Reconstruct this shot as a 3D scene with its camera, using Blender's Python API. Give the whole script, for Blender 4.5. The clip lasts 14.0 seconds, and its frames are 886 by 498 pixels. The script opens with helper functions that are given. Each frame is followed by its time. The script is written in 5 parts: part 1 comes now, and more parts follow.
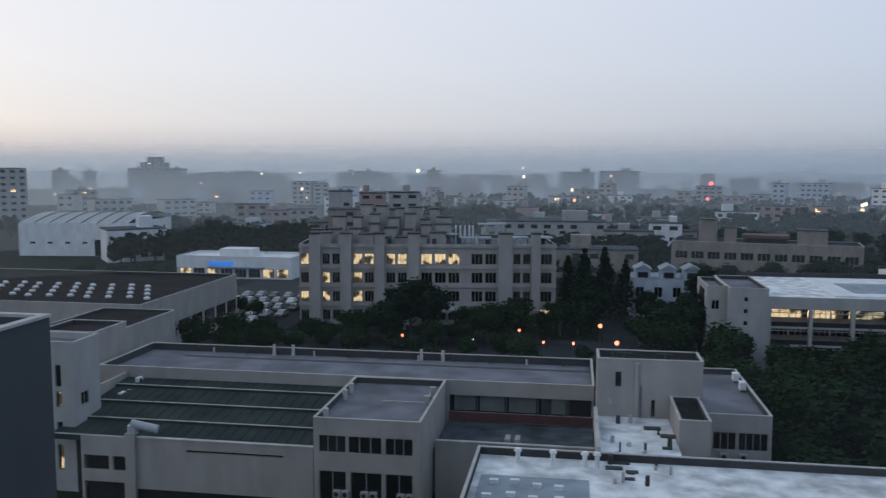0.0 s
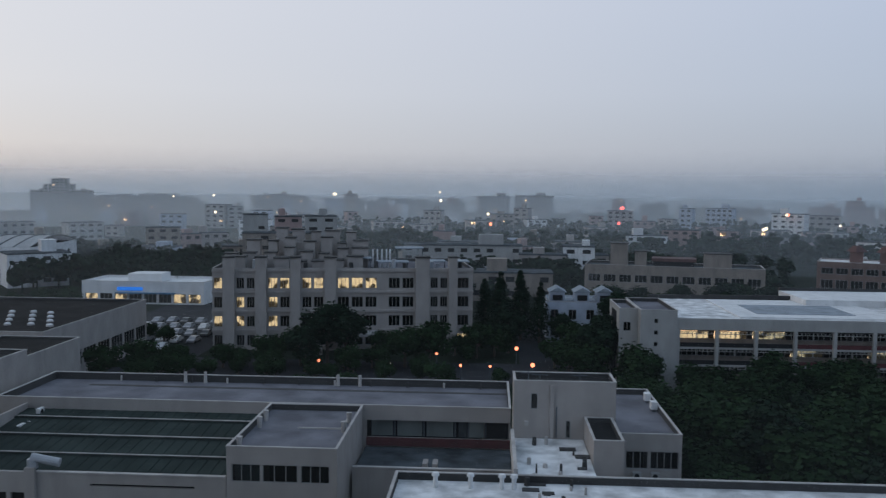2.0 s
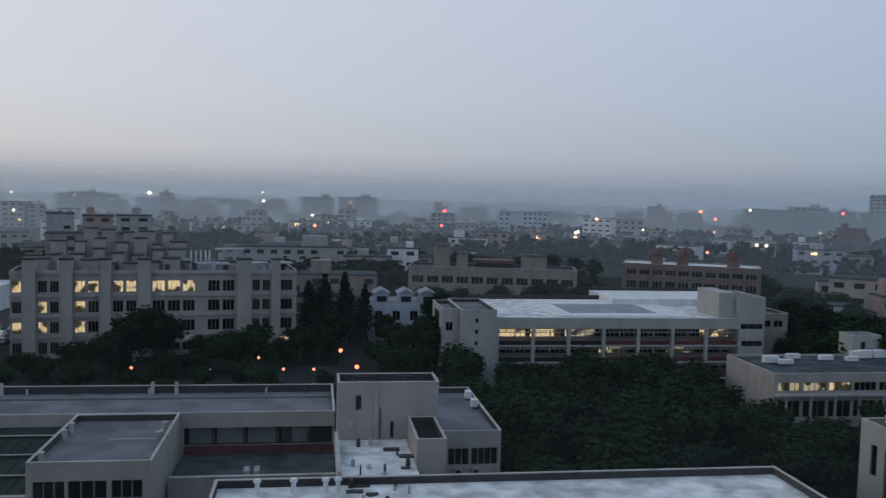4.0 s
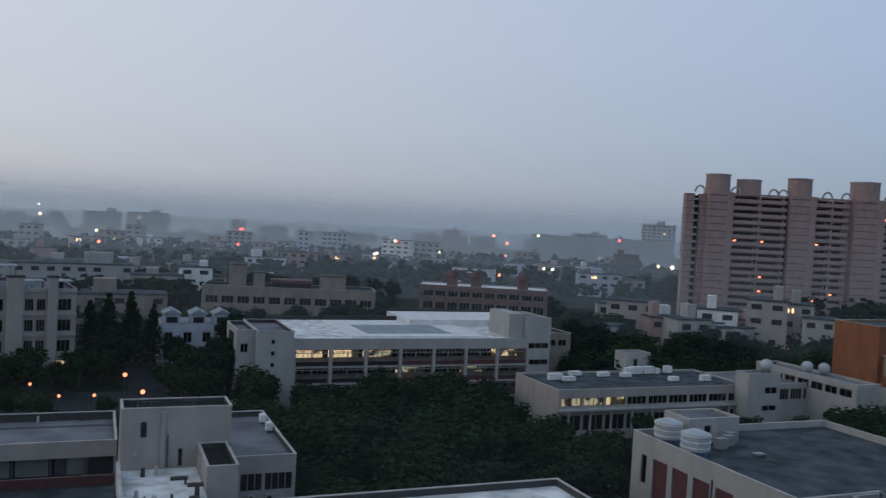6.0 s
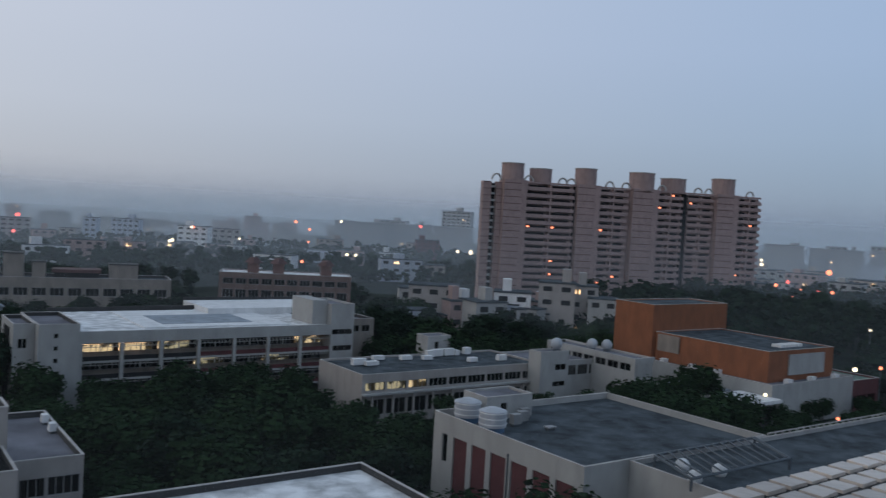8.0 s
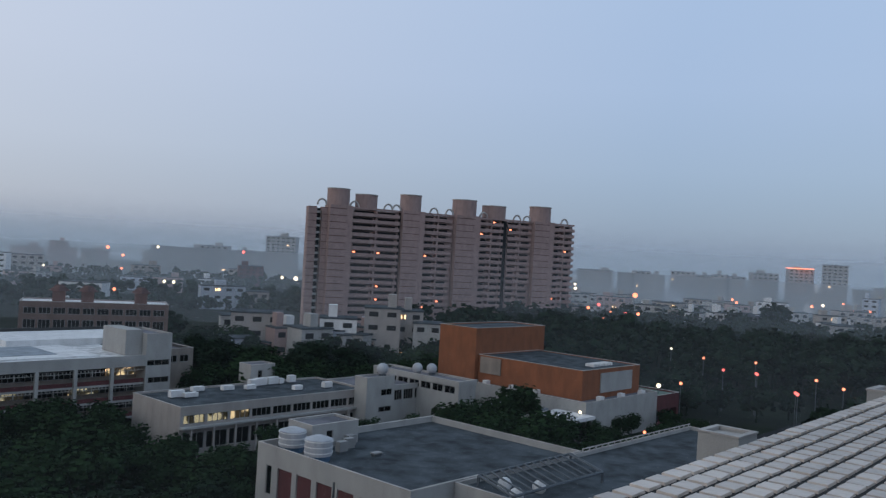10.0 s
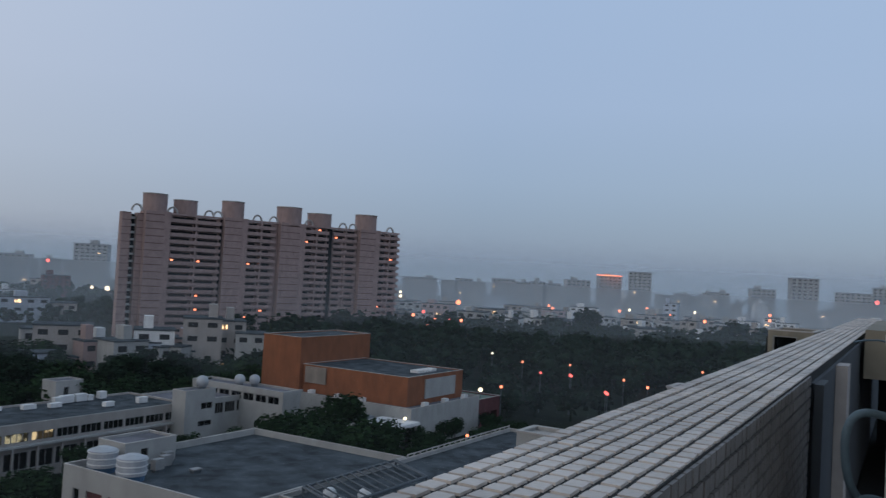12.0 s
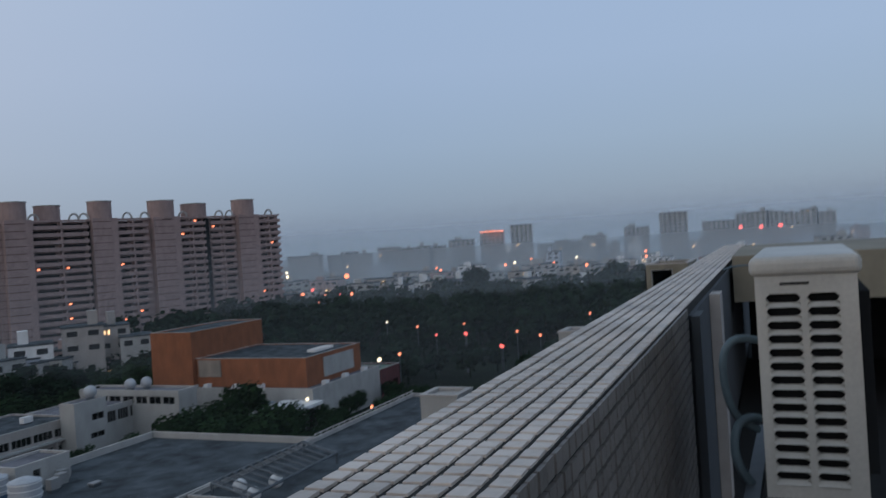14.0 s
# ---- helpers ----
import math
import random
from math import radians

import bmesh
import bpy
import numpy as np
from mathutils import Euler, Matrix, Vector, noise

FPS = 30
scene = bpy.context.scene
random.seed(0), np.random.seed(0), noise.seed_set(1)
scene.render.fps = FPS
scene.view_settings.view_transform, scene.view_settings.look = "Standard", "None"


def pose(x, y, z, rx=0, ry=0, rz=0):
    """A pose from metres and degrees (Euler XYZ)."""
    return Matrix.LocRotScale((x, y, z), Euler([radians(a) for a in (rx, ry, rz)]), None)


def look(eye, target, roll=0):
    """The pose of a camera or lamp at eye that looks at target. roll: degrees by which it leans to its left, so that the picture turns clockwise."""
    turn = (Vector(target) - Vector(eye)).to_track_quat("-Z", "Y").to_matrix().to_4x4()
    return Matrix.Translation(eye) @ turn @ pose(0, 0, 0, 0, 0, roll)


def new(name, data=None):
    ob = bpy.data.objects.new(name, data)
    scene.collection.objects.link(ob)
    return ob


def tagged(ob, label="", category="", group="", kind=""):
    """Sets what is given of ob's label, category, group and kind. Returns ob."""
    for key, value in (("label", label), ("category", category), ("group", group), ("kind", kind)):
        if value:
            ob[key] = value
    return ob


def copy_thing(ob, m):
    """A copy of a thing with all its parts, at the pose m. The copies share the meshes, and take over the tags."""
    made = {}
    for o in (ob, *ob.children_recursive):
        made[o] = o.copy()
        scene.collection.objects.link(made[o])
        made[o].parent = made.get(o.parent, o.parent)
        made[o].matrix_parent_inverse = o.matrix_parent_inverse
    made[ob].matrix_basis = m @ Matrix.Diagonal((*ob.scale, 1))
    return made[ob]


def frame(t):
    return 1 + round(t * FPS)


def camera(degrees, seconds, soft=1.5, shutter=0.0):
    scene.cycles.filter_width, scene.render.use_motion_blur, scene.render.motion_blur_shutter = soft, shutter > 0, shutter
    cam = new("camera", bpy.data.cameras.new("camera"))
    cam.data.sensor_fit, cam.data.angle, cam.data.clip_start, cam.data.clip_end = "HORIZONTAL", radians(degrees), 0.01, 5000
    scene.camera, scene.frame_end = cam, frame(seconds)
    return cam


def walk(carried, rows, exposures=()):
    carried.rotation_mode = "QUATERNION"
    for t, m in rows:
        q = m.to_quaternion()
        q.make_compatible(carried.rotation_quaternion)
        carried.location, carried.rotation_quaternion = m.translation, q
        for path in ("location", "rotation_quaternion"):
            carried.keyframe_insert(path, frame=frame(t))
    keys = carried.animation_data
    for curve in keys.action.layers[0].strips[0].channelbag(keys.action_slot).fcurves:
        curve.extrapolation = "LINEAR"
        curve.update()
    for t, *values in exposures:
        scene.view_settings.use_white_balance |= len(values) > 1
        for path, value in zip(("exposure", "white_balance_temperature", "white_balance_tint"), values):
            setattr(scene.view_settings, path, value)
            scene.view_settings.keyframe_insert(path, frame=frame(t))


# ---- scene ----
import itertools

cam = camera(55.5, 14.0, soft=1.3, shutter=0.3)
EYE = (0.0, 0.0, 34.0)
# seconds, yaw, pitch, lean in degrees
PATH = [
    (0, 8.89, -5.73, 0.19),
    (0.5, 6.14, -5.74, 1.95),
    (1, 7.92, -5.29, 1.02),
    (1.5, 6.40, -4.04, 0.44),
    (2, 3.25, -4.08, 0.57),
    (2.5, 0.93, -4.18, 0.69),
    (2.7, -0.31, -4.16, 0.64),
    (4.8, -14.80, -2.97, 2.53),
    (5, -16.47, -2.74, 2.73),
    (5.5, -19.22, -2.49, 2.82),
    (6, -22.22, -1.80, 3.11),
    (6.5, -25.50, -1.75, 2.40),
    (7, -28.48, -2.24, 2.83),
    (7.5, -32.66, -1.54, 3.39),
    (8, -35.60, -2.01, 3.25),
    (8.2, -38.45, -1.67, 3.00),
    (10.3, -48.25, 0.63, 3.34),
    (10.5, -49.27, 0.83, 3.33),
    (11, -53.11, 1.20, 3.34),
    (11.5, -55.50, 1.51, 3.42),
    (12, -59.05, 1.62, 3.17),
    (12.5, -62.16, 1.93, 2.97),
    (13, -63.85, 1.87, 1.74),
    (13.2, -65.71, 2.03, 0.23),
    (13.5, -67.07, 0.80, -0.25),
    (13.8, -65.22, 1.84, 0.01),
    (13.9, -67.02, 0.90, -2.26),
    (14, -66.92, -0.54, -3.78),
]
# the phone sways a little in the outstretched arm: seconds, forward and upward shift
SWAY = [(0.0, 0.0, 0.0), (8.2, 0.01, 0.0), (10.5, 0.03, 0.0), (11.5, 0.0, 0.0), (12.5, -0.02, -0.014), (13.5, -0.018, -0.017), (14.0, -0.018, 0.015)]


def sway(t):
    for (t0, y0, z0), (t1, y1, z1) in zip(SWAY, SWAY[1:]):
        if t <= t1:
            f = (t - t0) / (t1 - t0)
            return Vector((0, y0 + f * (y1 - y0), z0 + f * (z1 - z0)))
    return Vector((0, *SWAY[-1][1:]))


def heading(t, yaw, pitch, lean):
    y, p = radians(yaw), radians(pitch)
    ahead = Vector((-math.sin(y) * math.cos(p), math.cos(y) * math.cos(p), math.sin(p)))
    eye = Vector(EYE) + sway(t)
    return look(eye, eye + ahead, lean)


walk(cam, [(t, heading(t, yaw, pitch, lean)) for t, yaw, pitch, lean in PATH],
     [(0.0, 0.18), (1.0, 0.28), (1.5, 0.0), (2.5, -0.06), (5.0, -0.1), (8.0, -0.08), (10.5, 0.08), (12.0, -0.08), (14.0, -0.12)])

# ---- sky and light ----
world = bpy.data.worlds.new("dusk")
scene.world = world
world.use_nodes = True
wn, wl = world.node_tree.nodes, world.node_tree.links
background = wn["Background"]
direction = wn.new("ShaderNodeTexCoord")
split = wn.new("ShaderNodeSeparateXYZ")
wl.new(direction.outputs["Generated"], split.inputs[0])


def sky_ramp(stops):
    ramp = wn.new("ShaderNodeValToRGB")
    while len(ramp.color_ramp.elements) < len(stops):
        ramp.color_ramp.elements.new(0.5)
    for e, (at, rgb) in zip(ramp.color_ramp.elements, stops):
        e.position, e.color = at, (*rgb, 1)
    wl.new(split.outputs["Z"], ramp.inputs[0])
    return ramp


# the veiled west glows paler and warmer than the east
west = sky_ramp([(0.0, (0.50, 0.512, 0.575)), (0.05, (0.58, 0.588, 0.65)), (0.11, (0.65, 0.655, 0.72)), (0.2, (0.685, 0.69, 0.75)), (0.35, (0.725, 0.74, 0.805)), (0.6, (0.60, 0.68, 0.78)), (1.0, (0.29, 0.39, 0.51))])
east = sky_ramp([(0.0, (0.18, 0.258, 0.385)), (0.05, (0.228, 0.318, 0.465)), (0.11, (0.285, 0.385, 0.555)), (0.2, (0.335, 0.442, 0.64)), (0.35, (0.36, 0.48, 0.69)), (0.6, (0.31, 0.44, 0.63)), (1.0, (0.24, 0.34, 0.48))])
side = wn.new("ShaderNodeVectorMath")
side.operation = "DOT_PRODUCT"
side.inputs[1].default_value = (0.92, -0.39, 0)
wl.new(direction.outputs["Generated"], side.inputs[0])
spread = wn.new("ShaderNodeMapRange")
spread.inputs[1].default_value, spread.inputs[2].default_value = -0.85, 0.62
wl.new(side.outputs["Value"], spread.inputs[0])
veil = wn.new("ShaderNodeMixRGB")
wl.new(spread.outputs[0], veil.inputs[0])
wl.new(west.outputs[0], veil.inputs[1])
wl.new(east.outputs[0], veil.inputs[2])
sky = wn.new("ShaderNodeTexSky")
sky.sky_type, sky.sun_disc, sky.sun_elevation, sky.sun_rotation = "NISHITA", False, radians(6), radians(-65)
mixed = wn.new("ShaderNodeMixRGB")
mixed.inputs[0].default_value = 0.02
wl.new(veil.outputs[0], mixed.inputs[1])
wl.new(sky.outputs[0], mixed.inputs[2])
wl.new(mixed.outputs[0], background.inputs[0])
background.inputs[1].default_value = 1.0

sun = new("sun", bpy.data.lights.new("sun", "SUN"))
sun.data.energy, sun.data.angle, sun.data.color = 0.12, radians(40), (1.0, 0.93, 0.9)
sun.matrix_world = look((0, 0, 0), (0.85, -0.35, -0.55))


# ---- materials ----
def surface(name, rgb, vary=0.18, rough=0.85, scale=0.6, stain=0.22, bump=0.15, metal=0.0, fine=14.0, islands=False, streak=True):
    """Paint or mineral surface: broad stains, fine grain, rain streaks, relief."""
    m = bpy.data.materials.new(name)
    m.use_nodes = True
    n, l = m.node_tree.nodes, m.node_tree.links
    p = n["Principled BSDF"]
    if rough >= 1.0:
        p.inputs["Specular IOR Level"].default_value = 0.05
    p.inputs["Roughness"].default_value, p.inputs["Metallic"].default_value = rough, metal
    g = n.new("ShaderNodeNewGeometry")
    broad, grain = n.new("ShaderNodeTexNoise"), n.new("ShaderNodeTexNoise")
    broad.inputs["Scale"].default_value, broad.inputs["Detail"].default_value = scale, 5
    grain.inputs["Scale"].default_value, grain.inputs["Detail"].default_value = fine, 3
    if streak:
        mp = n.new("ShaderNodeMapping")
        mp.inputs["Scale"].default_value = (1.0, 1.0, 0.45)
        l.new(g.outputs["Position"], mp.inputs[0])
        l.new(mp.outputs[0], broad.inputs["Vector"])
    else:
        l.new(g.outputs["Position"], broad.inputs["Vector"])
    l.new(g.outputs["Position"], grain.inputs["Vector"])
    ramp = n.new("ShaderNodeValToRGB")
    ramp.color_ramp.elements[0].position, ramp.color_ramp.elements[1].position = 0.32, 0.66
    dirty = [c * (1 - stain) for c in rgb]
    ramp.color_ramp.elements[0].color, ramp.color_ramp.elements[1].color = (*dirty, 1), (*rgb, 1)
    l.new(broad.outputs["Fac"], ramp.inputs[0])
    hsv = n.new("ShaderNodeHueSaturation")
    l.new(ramp.outputs[0], hsv.inputs["Color"])
    rnd = n.new("ShaderNodeObjectInfo")
    value = n.new("ShaderNodeMath")
    value.operation = "MULTIPLY_ADD"
    l.new(grain.outputs["Fac"], value.inputs[0])
    value.inputs[1].default_value, value.inputs[2].default_value = vary * 1.6, 1 - vary * 0.8
    if islands:
        more = n.new("ShaderNodeMath")
        more.operation = "MULTIPLY_ADD"
        l.new(g.outputs["Random Per Island"], more.inputs[0])
        more.inputs[1].default_value = 0.3
        l.new(value.outputs[0], more.inputs[2])
        two = n.new("ShaderNodeMath")
        two.operation = "MULTIPLY_ADD"
        l.new(rnd.outputs["Random"], two.inputs[0])
        two.inputs[1].default_value = 0.25
        l.new(more.outputs[0], two.inputs[2])
        less = n.new("ShaderNodeMath")
        less.operation = "SUBTRACT"
        l.new(two.outputs[0], less.inputs[0])
        less.inputs[1].default_value = 0.27
        l.new(less.outputs[0], hsv.inputs["Value"])
    else:
        l.new(value.outputs[0], hsv.inputs["Value"])
    l.new(hsv.outputs[0], p.inputs["Base Color"])
    if bump:
        b = n.new("ShaderNodeBump")
        b.inputs["Strength"].default_value, b.inputs["Distance"].default_value = bump, 0.02
        l.new(grain.outputs["Fac"], b.inputs["Height"])
        l.new(b.outputs[0], p.inputs["Normal"])
    return m


def glow(name, rgb, strength):
    m = bpy.data.materials.new(name)
    m.use_nodes = True
    n, l = m.node_tree.nodes, m.node_tree.links
    n.remove(n["Principled BSDF"])
    e = n.new("ShaderNodeEmission")
    e.inputs[0].default_value, e.inputs[1].default_value = (*rgb, 1), strength
    l.new(e.outputs[0], n["Material Output"].inputs[0])
    return m


def lit_room(name, rgb, strength):
    """Curtained or furnished rooms lit from within, uneven from pane to pane."""
    m = glow(name, rgb, strength)
    n, l = m.node_tree.nodes, m.node_tree.links
    g, t = n.new("ShaderNodeNewGeometry"), n.new("ShaderNodeTexNoise")
    t.inputs["Scale"].default_value, t.inputs["Detail"].default_value = 0.75, 0
    l.new(g.outputs["Position"], t.inputs["Vector"])
    r = n.new("ShaderNodeMapRange")
    r.inputs[1].default_value, r.inputs[2].default_value = 0.42, 0.56
    r.inputs[3].default_value, r.inputs[4].default_value = strength * 0.05, strength
    l.new(t.outputs["Fac"], r.inputs[0])
    l.new(r.outputs[0], n["Emission"].inputs[1])
    return m


def glass(name):
    m = bpy.data.materials.new(name)
    m.use_nodes = True
    n, l = m.node_tree.nodes, m.node_tree.links
    n.remove(n["Principled BSDF"])
    t, gl, f, mx = n.new("ShaderNodeBsdfTransparent"), n.new("ShaderNodeBsdfGlossy"), n.new("ShaderNodeFresnel"), n.new("ShaderNodeMixShader")
    t.inputs[0].default_value = (0.55, 0.6, 0.62, 1)
    gl.inputs["Roughness"].default_value = 0.06
    f.inputs[0].default_value = 1.5
    l.new(f.outputs[0], mx.inputs[0])
    l.new(t.outputs[0], mx.inputs[1])
    l.new(gl.outputs[0], mx.inputs[2])
    l.new(mx.outputs[0], n["Material Output"].inputs[0])
    return m


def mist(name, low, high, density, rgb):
    """A pale see-through sheet that imitates dusk haze and thins out upwards."""
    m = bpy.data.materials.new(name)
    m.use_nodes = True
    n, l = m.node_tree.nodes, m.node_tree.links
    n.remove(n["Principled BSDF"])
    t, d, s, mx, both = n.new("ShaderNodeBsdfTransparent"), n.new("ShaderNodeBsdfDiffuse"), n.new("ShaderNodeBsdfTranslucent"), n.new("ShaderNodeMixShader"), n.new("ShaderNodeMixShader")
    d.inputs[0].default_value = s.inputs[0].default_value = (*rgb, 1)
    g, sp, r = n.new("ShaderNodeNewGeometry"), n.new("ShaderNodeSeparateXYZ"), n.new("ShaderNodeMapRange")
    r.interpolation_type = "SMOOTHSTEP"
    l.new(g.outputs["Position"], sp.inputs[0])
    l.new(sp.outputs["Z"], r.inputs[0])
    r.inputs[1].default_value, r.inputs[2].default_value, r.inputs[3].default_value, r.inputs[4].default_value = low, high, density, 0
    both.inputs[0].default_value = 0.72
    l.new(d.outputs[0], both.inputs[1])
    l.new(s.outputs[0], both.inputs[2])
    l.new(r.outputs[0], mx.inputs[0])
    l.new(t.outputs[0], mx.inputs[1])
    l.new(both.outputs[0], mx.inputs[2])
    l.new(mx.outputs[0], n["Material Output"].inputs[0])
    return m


CONCRETE = surface("weathered_concrete", (0.355, 0.325, 0.305), stain=0.18)
PALE = surface("pale_render", (0.365, 0.362, 0.35), stain=0.18)
CAP = surface("pale_coping", (0.46, 0.435, 0.415), stain=0.3)
# near-black finish of upstands, caps and some vents
SHADOWY = surface("near_black_finish", (0.045, 0.045, 0.045), stain=0.3, streak=False)
ROOF = surface("grey_roof_screed", (0.20, 0.20, 0.225), stain=0.45, scale=0.22, streak=False, rough=1.0, vary=0.12)
ROOFDARK = surface("blue_grey_roof_felt", (0.088, 0.103, 0.115), stain=0.6, scale=0.4, streak=False, rough=1.0)
HALLROOF = surface("black_roof_felt", (0.03, 0.03, 0.03), stain=0.4, scale=0.2, streak=False, rough=1.0)
GREENROOF = surface("dark_ribbed_sheet", (0.036, 0.05, 0.046), stain=0.4, scale=0.25, streak=False, rough=1.0)
WHITEROOF = surface("worn_white_coating", (0.80, 0.80, 0.80), stain=0.55, scale=0.5, streak=False)
BLUESHEET = surface("blue_grey_sheet", (0.28, 0.32, 0.36), stain=0.35, scale=0.5, streak=False)
WHITE = surface("white_paint", (0.72, 0.72, 0.72), stain=0.2)
BLUEWALL = surface("pale_blue_render", (0.42, 0.47, 0.55), stain=0.2)
ORANGE = surface("orange_brick_tile", (0.255, 0.09, 0.039), stain=0.25, vary=0.25)
SLOT = surface("brown_brick_band", (0.15, 0.085, 0.075), stain=0.2)
PINK = surface("pinkish_brick_tile", (0.35, 0.25, 0.235), stain=0.2, vary=0.25)
TAN = surface("tan_render", (0.27, 0.232, 0.20), stain=0.3)
REDROOF = surface("dark_red_metal", (0.105, 0.05, 0.045), stain=0.3)
MAROON = surface("maroon_panel", (0.105, 0.028, 0.03), stain=0.35)
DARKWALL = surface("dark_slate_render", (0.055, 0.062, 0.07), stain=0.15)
# near-black for dark parts, and for room and recess shade put into colour
DARK = surface("dark_parts_and_shade", (0.025, 0.026, 0.028), stain=0.2, rough=1.0)
BLIND = surface("drawn_blind_behind_glass", (0.17, 0.20, 0.20), stain=0.3, rough=0.4)
FRAME = surface("aluminium_frame", (0.30, 0.30, 0.30), rough=0.5, metal=0.3, bump=0)
STEEL = surface("painted_steel", (0.07, 0.085, 0.10), rough=0.6)
TANK = surface("white_blue_tank", (0.40, 0.42, 0.45), rough=0.4, stain=0.25)
GRASS = surface("dark_ground_cover", (0.018, 0.026, 0.017), stain=0.5, scale=0.08, streak=False, rough=1.0)
ASPHALT = surface("asphalt", (0.036, 0.038, 0.042), stain=0.3, scale=0.15, streak=False, rough=1.0)
LEAF = surface("broad_leaf", (0.020, 0.042, 0.017), stain=0.5, scale=0.35, vary=0.4, islands=True, bump=0, streak=False, rough=1.0)
LEAFDARK = surface("dark_needle_leaf", (0.016, 0.031, 0.018), stain=0.5, scale=0.3, vary=0.4, islands=True, bump=0, streak=False, rough=1.0)
BARK = surface("bark", (0.09, 0.07, 0.055), stain=0.4)
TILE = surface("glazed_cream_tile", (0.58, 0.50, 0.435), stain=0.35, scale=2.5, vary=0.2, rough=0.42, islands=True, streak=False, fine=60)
# darker copy of the parapet tile, flank shade put into its colour
WALLTILE = surface("shaded_wall_tile", (0.18, 0.16, 0.145), stain=0.3, scale=2.5, vary=0.2, rough=0.5, islands=True, streak=False, fine=60)
GROUT = surface("dark_grout", (0.012, 0.011, 0.010), stain=0.3, streak=False, fine=80)
UNIT = surface("cream_painted_metal", (0.46, 0.445, 0.41), stain=0.25, scale=4, rough=0.45, fine=90, bump=0.05)
HOSE = surface("blue_grey_pipe_wrap", (0.10, 0.15, 0.18), stain=0.35, scale=8, rough=0.7, streak=False, fine=60)
BEAM = surface("yellowed_render", (0.24, 0.215, 0.165), stain=0.35, scale=1.2)
GLASS = glass("window_glass")
WARM = lit_room("warm_lit_room", (1.0, 0.64, 0.34), 2.6)
COOL = lit_room("cool_lit_room", (1.0, 0.74, 0.44), 1.3)
LAMP_O = glow("orange_lamp", (1.0, 0.26, 0.13), 2.9)
LAMP_R = glow("red_lamp", (1.0, 0.15, 0.13), 2.4)
LAMP_W = glow("white_lamp", (1.0, 0.84, 0.60), 2.6)
SHOPBLUE = glow("blue_shop_sign", (0.02, 0.2, 0.8), 0.8)
CARS = [surface("car_paint_" + k, c, rough=0.3, bump=0, stain=0.1) for k, c in (("white", (0.6, 0.6, 0.6)), ("grey", (0.25, 0.26, 0.28)), ("red", (0.25, 0.05, 0.05)), ("dark", (0.04, 0.045, 0.05)))]


# ---- builders ----
def bx(bm, x0, x1, y0, y1, z0, z1):
    v = [bm.verts.new(c) for c in ((x0, y0, z0), (x1, y0, z0), (x1, y1, z0), (x0, y1, z0), (x0, y0, z1), (x1, y0, z1), (x1, y1, z1), (x0, y1, z1))]
    for f in ((3, 2, 1, 0), (4, 5, 6, 7), (0, 1, 5, 4), (1, 2, 6, 5), (2, 3, 7, 6), (3, 0, 4, 7)):
        bm.faces.new([v[i] for i in f])


def tube(bm, a, b, r0, r1, sides=8):
    a, b = Vector(a), Vector(b)
    q = (b - a).to_track_quat("Z", "Y")
    rings = []
    for c, r in ((a, r0), (b, r1)):
        rings.append([bm.verts.new(c + q @ Vector((r * math.cos(k * math.tau / sides), r * math.sin(k * math.tau / sides), 0))) for k in range(sides)])
    for k in range(sides):
        bm.faces.new((rings[0][k], rings[0][(k + 1) % sides], rings[1][(k + 1) % sides], rings[1][k]))
    bm.faces.new(rings[0][::-1])
    bm.faces.new(rings[1])


def part(name, bm, material, parent, label="", kind=""):
    me = bpy.data.meshes.new(name)
    bm.to_mesh(me)
    bm.free()
    me.materials.append(material)
    ob = new(name, me)
    ob.parent = parent
    return tagged(ob, label=label, kind=kind)


def solid(name, material, parent, *boxes, label="", kind=""):
    bm = bmesh.new()
    for b in boxes:
        bx(bm, *b)
    return part(name, bm, material, parent, label, kind)


def thing(name, label, category, group="", kind="", at=None):
    ob = new(name)
    ob.empty_display_size = 0.2
    if at is not None:
        ob.matrix_world = at
    return tagged(ob, label, category, group, kind)


def side_box(side, ex, u0, u1, a, b, z0, z1):
    """A box along one side of a plan; a and b are depths inwards from the outer face."""
    x0, x1, y0, y1 = ex
    if side == "s":
        return (u0, u1, y0 + a, y0 + b, z0, z1)
    if side == "n":
        return (u0, u1, y1 - b, y1 - a, z0, z1)
    if side == "w":
        return (x0 + a, x0 + b, u0, u1, z0, z1)
    return (x1 - b, x1 - a, u0, u1, z0, z1)


def wall_with_openings(name, owner, side, ex, z0, z1, holes, material, thick=0.3):
    x0, x1, y0, y1 = ex
    lo, hi = (x0, x1) if side in "sn" else (y0 + thick, y1 - thick)
    zs = sorted({z0, z1, *[h[2] for h in holes], *[h[3] for h in holes]})
    bm = bmesh.new()
    for za, zb in zip(zs, zs[1:]):
        at = lo
        for h in sorted(h for h in holes if h[2] < zb - 1e-4 and h[3] > za + 1e-4):
            if h[0] > at + 1e-3:
                bx(bm, *side_box(side, ex, at, h[0], 0, thick, za, zb))
            at = max(at, h[1])
        if hi > at + 1e-3:
            bx(bm, *side_box(side, ex, at, hi, 0, thick, za, zb))
    return part(name, bm, material, owner)


